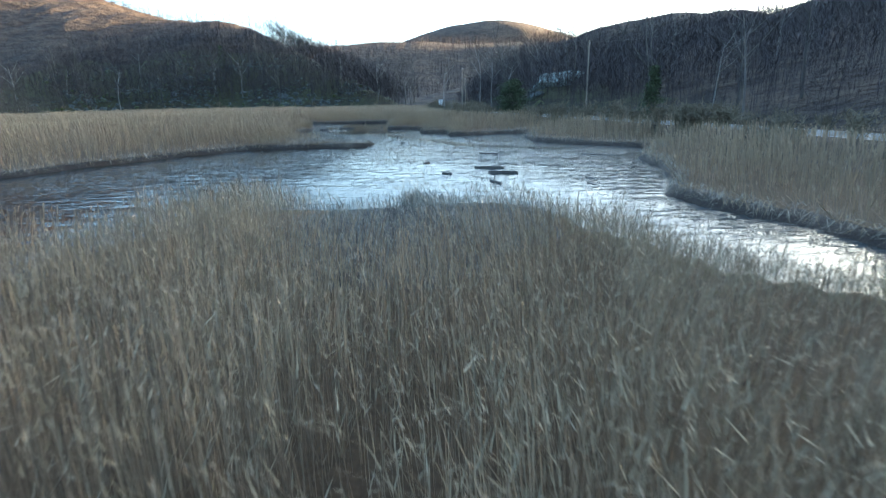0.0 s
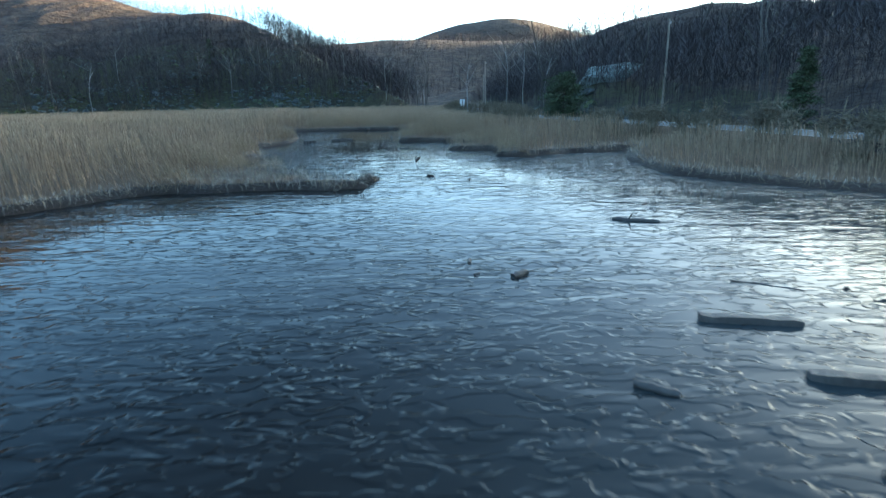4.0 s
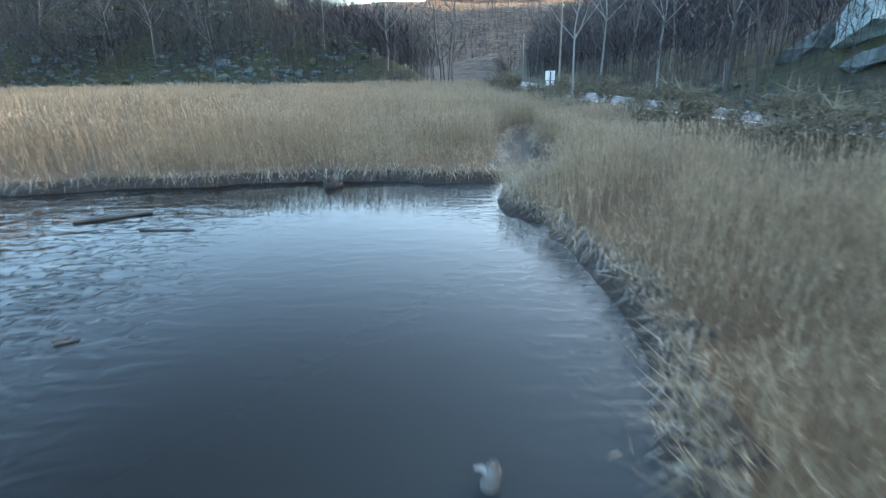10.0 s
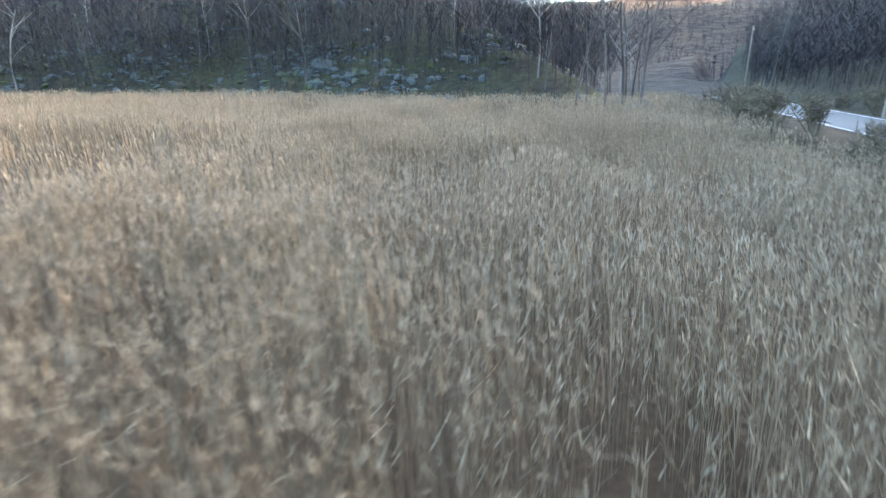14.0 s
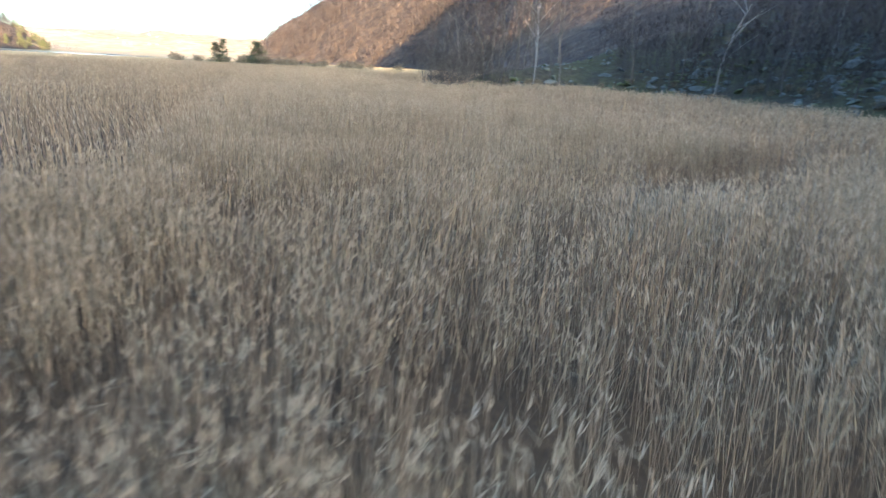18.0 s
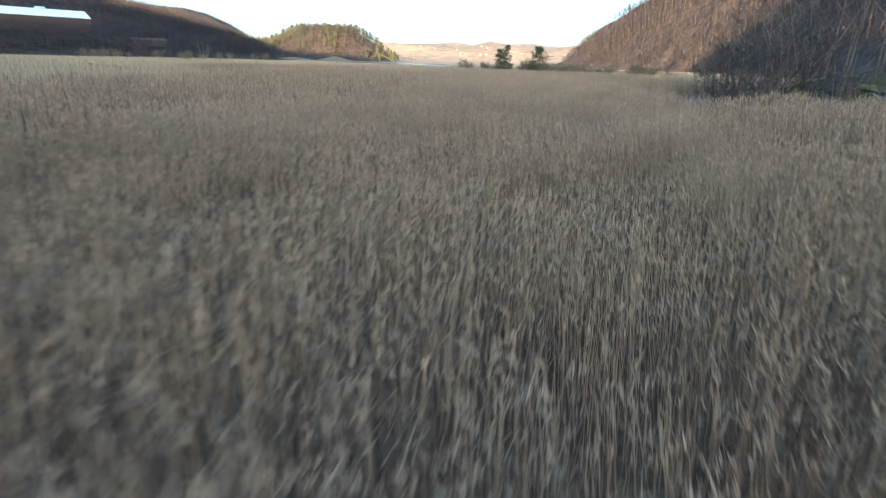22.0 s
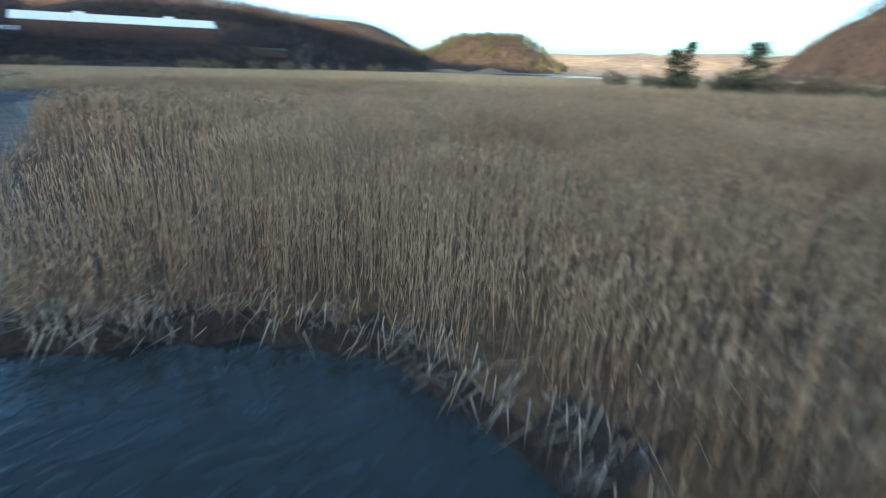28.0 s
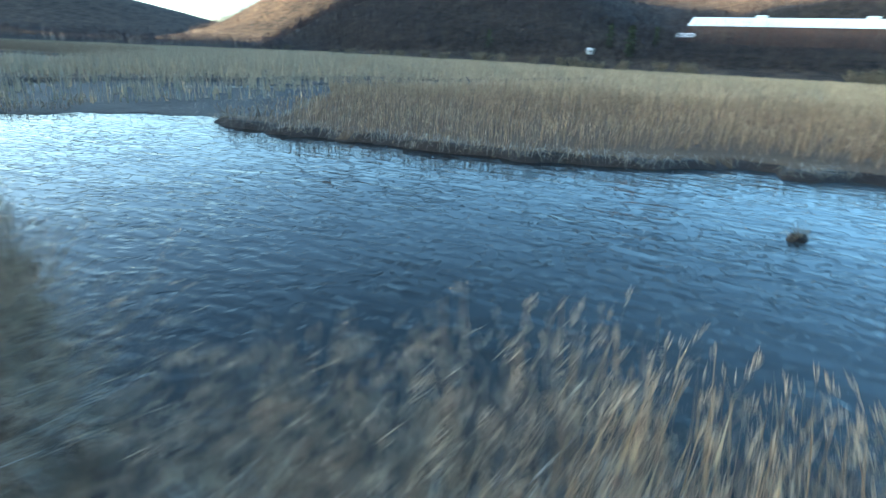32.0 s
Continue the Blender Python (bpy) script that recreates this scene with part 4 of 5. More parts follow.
def conifer(seed, tall, wide, rows=15, tops=((0, 0, 1.0),), flare=0.5, boughs=7, sprays=84, needle=1.0):
    """An evergreen: trunk with one leader or two, and boughs of many small needle sprays with gaps between."""
    r2 = random.Random(seed)
    wood, leaf = Shape(), Shape()
    for tx0, ty0, th in tops:
        top = Vector((tx0, ty0, tall * th))
        wood.tube((0, 0, -0.3), top * 0.97, tall * 0.022, 0.02, 6)
        for k in range(rows):
            f = 0.06 + 0.93 * k / (rows - 1)
            reach = wide * (1.02 - f) ** flare * min(1, 0.55 + 3 * f) * r2.uniform(0.6, 1.1)
            for j in range(boughs):
                w = r2.uniform(0, 6.283)
                d = Vector((math.cos(w), math.sin(w), r2.uniform(-0.1, 0.35)))
                rr = reach * r2.uniform(0.45, 1.1)
                a = top * f
                wood.tube(a, a + d * rr, 0.03, 0.008, 3)
                for _ in range(sprays):
                    c = a + d * rr * (1.05 - 0.75 * r2.random() ** 1.6) + Vector((r2.gauss(0, 1), r2.gauss(0, 1), 0.55 * r2.gauss(0, 1))) * (0.06 * wide + 0.12)
                    sz = r2.uniform(0.12, 0.30) * needle
                    q = [c + Vector((r2.uniform(-1, 1), r2.uniform(-1, 1), r2.uniform(-0.6, 0.8))) * sz for _ in range(3)]
                    leaf.add(q, [(0, 1, 2)])
    return wood.mesh("trunk", M_BARK), leaf.mesh("crown", M_NEEDLE)


CONES = [conifer(3, 10.0, 6.0, 13, ((0.6, -1.6, 0.92), (-0.4, 1.6, 1.06)), 0.75, 5), conifer(4, 9.8, 7.2, 13, flare=0.45, boughs=8), conifer(5, 6.2, 4.6, flare=0.4), conifer(6, 10, 2.6), conifer(7, 10, 2.8, 12, boughs=6, sprays=18, needle=2.0), conifer(8, 10, 4.4, 10, flare=0.7, boughs=6, sprays=20, needle=2.0)]
tree("cedar_tree", CONES[0], -257, 61, 0, 1.0, "dark green cedar with two tops on the far marsh edge", "cedar tree", "pair of cedars")
tree("cedar_tree", CONES[1], -251, 79, 70, 1.0, "broad dark green cedar on the far marsh edge", "cedar tree", "pair of cedars")
tree("cedar_tree", CONES[3], 31.4, 81.7, 10, 0.8, "dark green cedar among bare trees by the road", "cedar tree")
tree("cedar_tree", CONES[2], 15.5, 113, 30, 1.0, "dense dark green cedar beside the road", "cedar tree")
for x, y, s in [(-129.9, -238, 1.5), (-118, -246, 1.2), (-140, -252, 1.0), (-52, -240, 1.0), (-90, 246, 0.9), (-30, 260, 0.9)]:
    tree("pine_tree", CONES[4], x, y, r.uniform(0, 360), s, "tall dark pine among bare hardwoods", "pine tree", "scattered pines")
# pines of the crest, with more added down the flanks in place of shade
for _ in range(260):
    a, b = r.uniform(-125, 125), r.uniform(-115, 115)
    tree("pine_tree", CONES[r.choice((4, 5))], -735 + a * 0.77 - b * 0.64, -520 + a * 0.64 + b * 0.77, r.uniform(0, 360), r.uniform(0.8, 1.3), "tall dark pine on the wooded knoll", "pine tree", "pines on the knoll")

# the woods behind: a fine mass of bare stems
def woods(name, x, y, rng, tall, twigs, label, wide=1.0):
    n = len(x)
    z = height(x, y) - 0.3
    h = rng.uniform(0.65, 1.1, n) * tall
    b = np.stack([x, y, z], 1)
    t = b + np.stack([rng.normal(0, 0.6, n), rng.normal(0, 0.6, n), h], 1)
    az = rng.uniform(0, 3.14, n)
    out = [ribbons(b, t, h * rng.uniform(0.004, 0.010, n) * wide, az)]
    for _ in range(twigs):
        f = rng.uniform(0.35, 0.95, n)
        q = b + (t - b) * f[:, None]
        a = rng.uniform(0, 6.283, n)
        ll = h * rng.uniform(0.18, 0.4, n) * (1.15 - 0.6 * f)
        rise = rng.uniform(0.3, 1.0, n) if wide < 1.5 else rng.uniform(-0.3, 0.7, n)
        tip = q + np.stack([np.cos(a) * ll * 0.8, np.sin(a) * ll * 0.8, ll * rise], 1)
        out.append(ribbons(q, tip, h * rng.uniform(0.003, 0.012, n) * (wide if wide < 1.5 else wide * 1.3), a + 1.57))
    tr = np.concatenate(out)
    me = mesh_from(name, tr.reshape(-1, 3), np.arange(len(tr) * 3).reshape(-1, 3), [M_WOODS])
    return tagged(part(name, me), label, "woods", kind="stuff")


def hill_points(n, poly, deep, rng, skip=0.0):
    xs, ys = zip(*poly)
    x, y = scatter(n, rng, (min(xs), max(xs), min(ys), max(ys)))
    d = -signed_dist(x, y, poly)
    k = (d > skip) & (d < deep)
    return x[k], y[k]


x, y = scatter(9000, rng, (-150, 0, 196, 330))
d = -signed_dist(x, y, HILL_NORTH)
k = (d > 2) & (d < 62) & (rng.rand(len(x)) < np.clip(1.1 - d / 90, 0.15, 1))
woods("hillside_woods", x[k], y[k], rng, 11, 24, "dense leafless woods at the foot of the north hill")
x, y = scatter(9000, rng, (10, 110, 95, 360))
d = -signed_dist(x, y, HILL_EAST)
k = (d > 3) & (rng.rand(len(x)) < np.clip(1.1 - d / 90, 0.15, 1))
woods("hillside_woods", x[k], y[k], rng, 11, 24, "dense leafless woods rising from the road")
x, y = scatter(64000, rng, (-1000, -330, -190, 330))
d = -signed_dist(x, y, HILL_NORTH)
k = (d > 2) & (d < 230) & (rng.rand(len(x)) < 0.25 + 1.1 * smooth(0.42, 0.62, fbm(x, y, 34.0, 3)))
woods("hillside_woods", x[k], y[k], rng, 10, 7, "sunlit leafless woods on the steep far end of the hill", 5.5)
x, y = hill_points(115000, HILL_NORTH, 260, rng, 3)
k = x > -420
x, y = x[k], y[k]
k = rng.rand(len(x)) < np.clip(1.3 - np.hypot(x + 60, y - 120) / 700, 0.25, 1)
x, y = x[k], y[k]
woods("hillside_woods", x, y, rng, 6.5, 12, "dense leafless woods covering the north hill")
x, y = hill_points(95000, HILL_EAST, 220, rng, 5)
k = (y > 25) & (y < 420) & (x < 260) & (gauss(x, y, 128, 335, 110, 42, -27) < 0.5) & ~((y > 300) & (0.45 * x + 0.9 * (y - 335) > 40))
woods("hillside_woods", x[k], y[k], rng, 9, 19, "dense leafless woods on the shaded slope above the road")
x, y = scatter(46000, rng, (-540, 170, -430, -215))
d = -signed_dist(x, y, HILL_SOUTH)
k = (d > 2) & (d < 140) & ~((np.abs(y + 306) < 26) & (x < -140) & (x > -280))
woods("hillside_woods", x[k], y[k], rng, 9, 6, "dense leafless woods on the south hill behind the mill", 4.0)
x, y = scatter(26000, rng, (-820, 560, -980, -430))
k = (height(x, y) > 14) & ((x > 100) | (hill_dist(x, y) < 0))
woods("hillside_woods", x[k], y[k], rng, 10, 8, "sunlit leafless woods on the hills behind the mill", 5.0)
x, y = scatter(30000, rng, (-480, 170, -380, -190))
d = -signed_dist(x, y, HILL_SOUTH)
k = (d > -14) & (d < 34) & (rng.rand(len(x)) < 0.35 + 0.65 * fbm(x, y, 30.0, 2)) & (np.abs(x + 205) + np.abs(y + 300) * 0.5 > 20)
woods("shore_brush", x[k], y[k], rng, 5.5, 8, "dark tangled brush along the foot of the south hill", 3.2)
x, y = scatter(5200, rng, (28, 140, -25, 135))
d = -signed_dist(x, y, HILL_EAST)
k = d > 3
woods("hillside_woods", x[k], y[k], rng, 9, 9, "dark leafless woods on the near slope above the road")
x, y = scatter(9000, rng, (4, 60, 20, 180))
dr = dist_line(x, y, ROAD_LINE)
k = (dr > 4.5) & (dr < 14) & (hill_dist(x, y) < 4) & (rng.rand(len(x)) < 0.3 + fbm(x, y, 12.0, 2))
woods("roadside_brush", x[k], y[k], rng, 3.2, 9, "dark tangled brush on the bank above the road", 1.4)
# woods made denser here to darken the knoll as shade would
a, b = rng.normal(0, 75, 5000), rng.normal(0, 45, 5000)
woods("knoll_woods", -735 + a * 0.77 - b * 0.64, -520 + a * 0.64 + b * 0.77, rng, 12, 10, "bare woods on the knoll by the river", 3.5)
x, y = scatter(8500, rng, (-450, 300, 400, 900))
woods("valley_woods", x, y, rng, 13, 6, "leafless woods at the head of the valley", 3.0)

x, y = scatter(16000, rng, (50, 420, -330, -30))
d = np.hypot(x + 175, y - 69)
k = (d > 300) & (d < 470) & (hill_dist(x, y) > 0) & (rng.rand(len(x)) < 0.3 + 0.7 * fbm(x, y, 25.0, 2))
woods("lowland_woods", x[k], y[k], rng, 10, 9, "dark leafless woods on low ground beyond the marsh", 2.6)

# shrubs
def shrub(seed, size):
    r2 = random.Random(seed)
    s, t = Shape(), Shape()
    for _ in range(16):
        w, l = r2.uniform(0, 6.283), r2.uniform(0.1, 0.9)
        tip = Vector((math.cos(w) * l, math.sin(w) * l, r2.uniform(0.6, 1.1))) * size
        s.tube((math.cos(w) * 0.1, math.sin(w) * 0.1, -0.1), tip, 0.02, 0.006, 3)
        for _ in range(24):
            p = tip * r2.uniform(0.35, 1.0)
            q = p + Vector((r2.gauss(0, 1), r2.gauss(0, 1), r2.gauss(0.5, 0.8))) * 0.22 * size
            u = Vector((r2.gauss(0, 1), r2.gauss(0, 1), r2.gauss(0, 1))).normalized() * 0.02
            t.add([p - u, p + u, q], [(0, 1, 2)])
    return s.mesh("stem", M_SHRUB), t.mesh("twig_spray", M_SHRUB)


SHRUBS = [shrub(k, 1.0) for k in range(4)]


def put_shrub(x, y, s, label, group):
    ob = empty("shrub", pose(x, y, zat(x, y) - 0.05, 0, 0, r.uniform(0, 360)) @ Matrix.Scale(s, 4), label, "shrub", group)
    me = SHRUBS[r.randrange(4)]
    part("stem", me[0], ob)
    part("twig_spray", me[1], ob)


for _ in range(190):
    y = r.uniform(38, 200)
    x = float(np.interp(y, [38, 70, 95, 115, 128, 140, 155, 171, 200], [33, 29, 21, 13.5, 10, 8.6, 6.8, 5.8, 6])) + r.choice((-1, -1, 1)) * r.uniform(4.0, 8)
    put_shrub(x, y, r.uniform(0.8, 2.4), "leafless olive-brown shrub on the road's verge", "shrubs along the road")
for _ in range(40):
    t = r.random() * (len(shore) - 1)
    i = int(t)
    x, y = (shore[i][j] + (shore[i + 1][j] - shore[i][j]) * (t - i) for j in (0, 1))
    put_shrub(x + r.gauss(0, 2), y + r.uniform(-1, 3), r.uniform(0.7, 1.6), "low brown shrub where the marsh meets the wood", "shrubs along the north shore")
for _ in range(44):
    put_shrub(-265 + r.gauss(0, 9), 80 + r.gauss(0, 20), r.uniform(2.6, 4.6), "dark brush on the far marsh edge", "brush by the cedars")
for _ in range(50):
    x = r.uniform(-330, 120)
    put_shrub(x, -212 + r.gauss(0, 8) + (0 if x > -250 else 30), r.uniform(3.0, 6.0), "dark brush along the far side of the marsh", "brush along the far shore")

# rocks
def boulder(seed):
    """A broken block: the hull of scattered corners, with its edges worn."""
    r2 = random.Random(seed)
    bm = bmesh.new()
    for _ in range(15):
        v = Vector((r2.gauss(0, 1), r2.gauss(0, 1), r2.gauss(0, 1))).normalized()
        bm.verts.new((v.x * 1.3, v.y * 0.9, v.z * 0.6))
    bmesh.ops.convex_hull(bm, input=list(bm.verts))
    bmesh.ops.bevel(bm, geom=list(bm.edges), offset=0.06, segments=1, affect="EDGES")
    return bm_mesh("boulder", bm, M_ROCK)


def outcrop(seed, stone=M_ROCK):
    """A large weathered block, split and pitted."""
    r2 = random.Random(seed)
    bm = bmesh.new()
    for _ in range(22):
        v = Vector((r2.gauss(0, 1), r2.gauss(0, 1), r2.gauss(0, 1))).normalized() * r2.uniform(0.75, 1.1)
        bm.verts.new((v.x * 1.4, v.y * 0.9, v.z * 0.62))
    bmesh.ops.convex_hull(bm, input=list(bm.verts))
    bmesh.ops.subdivide_edges(bm, edges=list(bm.edges), cuts=3, use_grid_fill=True)
    for v in bm.verts:
        step = math.floor(3.5 * noise.noise(v.co * 1.3 + Vector((seed, 0, 0)))) / 3.5
        v.co += v.co.normalized() * (0.16 * step + 0.07 * noise.noise(v.co * 5))
    return bm_mesh("boulder", bm, stone)


ROCKS = [boulder(k) for k in range(6)]
OUTCROPS = [outcrop(k) for k in range(3)]


def put_rock(x, y, s, label, group):
    ob = part("boulder", OUTCROPS[r.randrange(3)] if s >= 1.4 else ROCKS[r.randrange(6)])
    ob.matrix_basis = pose(x, y, zat(x, y) + 0.1 * s, r.uniform(-25, 25), r.uniform(-25, 25), r.uniform(0, 360)) @ Matrix.Diagonal((s * r.uniform(0.8, 1.5), s, s * r.uniform(0.7, 1.2), 1))
    tagged(ob, label, "boulder", group)


for x, y, s in [(-58.3, 219, 2.0), (-56, 217.5, 1.4), (-51.1, 215.4, 1.6), (-64.9, 204.5, 1.0), (-49, 216, 1.0)]:
    put_rock(x, y, s, "large pale blue-grey boulder at the foot of the hill", "boulders along the north shore")
for _ in range(270):
    t = r.uniform(2.5, len(shore) - 1)
    i = min(int(t), len(shore) - 2)
    x, y = (shore[i][j] + (shore[i + 1][j] - shore[i][j]) * (t - i) for j in (0, 1))
    put_rock(x + r.gauss(-2, 4), y + abs(r.gauss(0, 10)), 0.22 + 0.85 * r.random() ** 2, "weathered blue-grey boulder on the hill's foot", "boulders along the north shore")
for x, y, s in [(25, 138, 2.2), (27, 150, 2.6), (34, 152, 2.2), (24, 131, 1.6), (22, 118, 1.6), (24, 112, 1.5)]:
    put_rock(x, y, s, "massive pale grey rock outcrop beside the road", "rocks beside the road")
for _ in range(110):
    y = r.uniform(95, 160)
    x = float(np.interp(y, [95, 112, 125, 141, 160], [27, 19, 16, 13.5, 11.5])) + abs(r.gauss(0, 3.5))
    put_rock(x, y, r.uniform(0.25, 0.9), "broken pale grey rock heaped beside the road", "rocks beside the road")

M_LEDGE = two_scale("pale_ledge", [(0.35, (0.20, 0.245, 0.235)), (0.65, (0.31, 0.365, 0.350))], [(0.35, (0.13, 0.155, 0.145)), (0.62, (0.34, 0.395, 0.380))], 0.25, 1.6, 0.85, 0.5, 0.8, 0.12)
big = part("rock_outcrop", outcrop(9, M_LEDGE))
big.matrix_basis = pose(30.5, 143.5, zat(30.5, 143.5) + 0.4, 0, -14, 28) @ Matrix.Diagonal((6.2, 4.6, 4.4, 1))
tagged(big, "huge smooth pale green-grey rock outcrop above the road", "rock")


def talus(n, seed):
    """Loose broken rock: angular lumps of twenty faces each, strewn over the foot of the hill."""
    bm = bmesh.new()
    bmesh.ops.create_icosphere(bm, subdivisions=1, radius=1.0)
    v0 = np.array([v.co[:] for v in bm.verts])
    f0 = np.array([[v.index for v in f.verts] for f in bm.faces])
    bm.free()
    g = np.random.RandomState(seed)
    x, y = scatter(n * 12, g, (-150, 2, 160, 262))
    d = -signed_dist(x, y, HILL_NORTH)
    k = (d > -1) & (d < 46) & (fbm(x, y, 13.0, 3) + g.uniform(-0.12, 0.12, len(x)) > 0.50 + 0.004 * d)
    x, y = x[k][:n], y[k][:n]
    m = len(x)
    size = np.clip(np.exp(g.normal(-1.0, 0.55, m)), 0.15, 1.4)
    vs = v0[None] * (1 + g.uniform(-0.32, 0.32, (m, len(v0), 1))) * (size[:, None] * g.uniform([0.8, 0.7, 0.4], [1.5, 1.2, 0.85], (m, 3)))[:, None, :]
    a = g.uniform(0, 6.283, m)
    c, sn = np.cos(a)[:, None], np.sin(a)[:, None]
    vs = np.stack([vs[..., 0] * c - vs[..., 1] * sn, vs[..., 0] * sn + vs[..., 1] * c, vs[..., 2]], 2)
    vs += np.stack([x, y, height(x, y) + 0.12 * size], 1)[:, None, :]
    fs = f0[None] + (np.arange(m) * len(v0))[:, None, None]
    me = mesh_from("talus", vs.reshape(-1, 3), fs.reshape(-1, 3), [M_ROCK])
    tagged(part("talus", me), "tumbled blue-grey rocks strewn over the mossy foot of the hill", "rocks", kind="stuff")


talus(2200, 4)

# road
cl = np.array(ROAD_LINE, float)
seg = np.concatenate([[0], np.cumsum(np.hypot(*np.diff(cl, axis=0).T))])
tt = np.arange(0, seg[-1], 2.0)
tt = tt[np.interp(tt, seg, cl[:, 1]) < 226]
from_ends = [np.interp(tt, seg, cl[:, j]) for j in (0, 1)]
for _ in range(6):
    from_ends = [np.convolve(np.pad(a, 3, mode="edge"), np.ones(7) / 7, "valid") for a in from_ends]
rx_, ry_ = from_ends
tx_, ty_ = np.gradient(rx_), np.gradient(ry_)
ll = np.hypot(tx_, ty_)
nxr, nyr = ty_ / ll, -tx_ / ll


def strip(name, lo, hi, z, material, gap=None):
    s = Shape()
    for i in range(len(rx_) - 1):
        if gap and i % gap[0] >= gap[1]:
            continue
        c = [(rx_[j] + nxr[j] * o, ry_[j] + nyr[j] * o, z) for j, o in ((i, lo), (i, hi), (i + 1, hi), (i + 1, lo))]
        s.add(c, [(0, 1, 2, 3)])
    return s.mesh(name, material)


road = part("road", strip("road", -2.8, 2.8, 1.49, M_ROAD))
tagged(road, "grey two-lane asphalt road along the foot of the hill", "road", kind="structure")
part("edge_line", strip("edge_line", -2.6, -2.48, 1.496, M_WHITE), road, "worn white edge line")
part("edge_line", strip("edge_line", 2.48, 2.6, 1.496, M_WHITE), road, "worn white edge line")

# road sign seen from behind
gz_sign = zat(1.5, 151.7)
sg = empty("road_sign", pose(1.5, 151.7, gz_sign, 0, 0, 20), "pale two-panel road sign on a dark steel post, seen from behind", "road sign")
part("post", Shape().box((-0.055, -0.10, -0.3), (0.055, -0.03, 4.15 - gz_sign)).mesh("post", M_POST), sg, "dark steel post")
for nm, zz, w, h in [("upper_panel", 3.72, 1.12, 0.94), ("lower_panel", 2.97, 0.95, 0.46)]:
    p = part(nm, bm_mesh(nm, bevelled_box((w, 0.02, h), 0.008), M_WHITE), sg, "pale sign panel")
    p.location = (0, 0, zz - gz_sign)
for zz in (3.45, 4.0, 2.97):
    p = part("bracket", bm_mesh("bracket", bevelled_box((0.5, 0.02, 0.04), 0.004), M_STEEL), sg)
    p.location = (0, -0.02, zz - gz_sign)

# utility poles and wires
POLES = [(8.8, 183, 12.6), (30, 112, 12.5), (44, 40, 12.5), (14, 262, 12.5)]
for x, y, h in POLES:
    ob = empty("utility_pole", pose(x, y, zat(x, y), 0, 0, 75), "weathered wooden utility pole with a crossarm", "utility pole", "utility poles along the road")
    part("pole", Shape().tube((0, 0, -0.5), (0, 0, h), 0.17, 0.11, 10).mesh("pole", M_POLEWOOD, smooth_shade=True), ob)
    part("crossarm", Shape().box((-1.2, -0.16, h - 0.75), (1.2, -0.1, h - 0.62)).mesh("crossarm", M_POLEWOOD), ob)
    for xx in (-1.05, -0.45, 0.45, 1.05):
        part("insulator", Shape().tube((xx, -0.13, h - 0.62), (xx, -0.13, h - 0.45), 0.05, 0.035, 6).mesh("insulator", M_STEEL), ob)
order = [POLES[3], POLES[0], POLES[1], POLES[2]]
for dz, dx in ((-0.45, -1.0), (-0.45, 1.0), (-2.6, 0.1)):
    s = Shape()
    for (x0, y0, h0), (x1, y1, h1) in zip(order[:-1], order[1:]):
        a = Vector((x0 + dx * 0.5, y0, zat(x0, y0) + h0 + dz))
        b = Vector((x1 + dx * 0.5, y1, zat(x1, y1) + h1 + dz))
        pts = [a.lerp(b, t / 12) - Vector((0, 0, 1.3 * (1 - (2 * t / 12 - 1) ** 2))) for t in range(13)]
        s.bent(pts, [0.011] * len(pts), 3)
    tagged(part("overhead_wire", s.mesh("overhead_wire", M_POST)), "thin overhead wire strung between wooden poles", "wire", "overhead wires")

# ---- drift in the pools ----
def log_mesh(name, length, rad, seed, square=False):
    r2 = random.Random(seed)
    s = Shape()
    rings, sides = 9, 4 if square else 8
    for k in range(rings):
        f = k / (rings - 1)
        rr = rad * (1 - 0.25 * f) * (0.75 if k in (0, rings - 1) else 1)
        oy, oz = r2.gauss(0, rad * 0.12), r2.gauss(0, rad * 0.08)
        for j in range(sides):
            w = 2 * math.pi * (j + 0.5) / sides
            q = rr * r2.uniform(0.86, 1.12)
            s.v.append(((f - 0.5) * length, oy + math.cos(w) * q * 1.25, oz + math.sin(w) * q))
    for k in range(rings - 1):
        for j in range(sides):
            a, b = k * sides + j, k * sides + (j + 1) % sides
            s.f.append((a, b, b + sides, a + sides))
            s.m.append(0)
    s.f += [tuple(range(sides)), tuple(range(len(s.v) - 1, len(s.v) - 1 - sides, -1))]
    s.m += [0, 0]
    return s.mesh(name, M_DRIFT, smooth_shade=not square)


def drift(x0, y0, x1, y1, rad, seed, square, label, knots=0):
    L = math.hypot(x1 - x0, y1 - y0)
    ob = empty("driftwood", pose((x0 + x1) / 2, (y0 + y1) / 2, rad * 0.35, 0, 0, math.degrees(math.atan2(y1 - y0, x1 - x0))), label, "driftwood", "drift timbers in the pool")
    part("timber", log_mesh("timber", L, rad, seed, square), ob)
    r2 = random.Random(seed)
    for _ in range(knots):
        f = r2.uniform(-0.45, 0.45) * L
        part("stub", Shape().tube((f, 0, 0), (f + 0.15, r2.uniform(-0.3, 0.3), 0.3), rad * 0.5, rad * 0.25, 5).mesh("stub", M_DRIFT), ob)


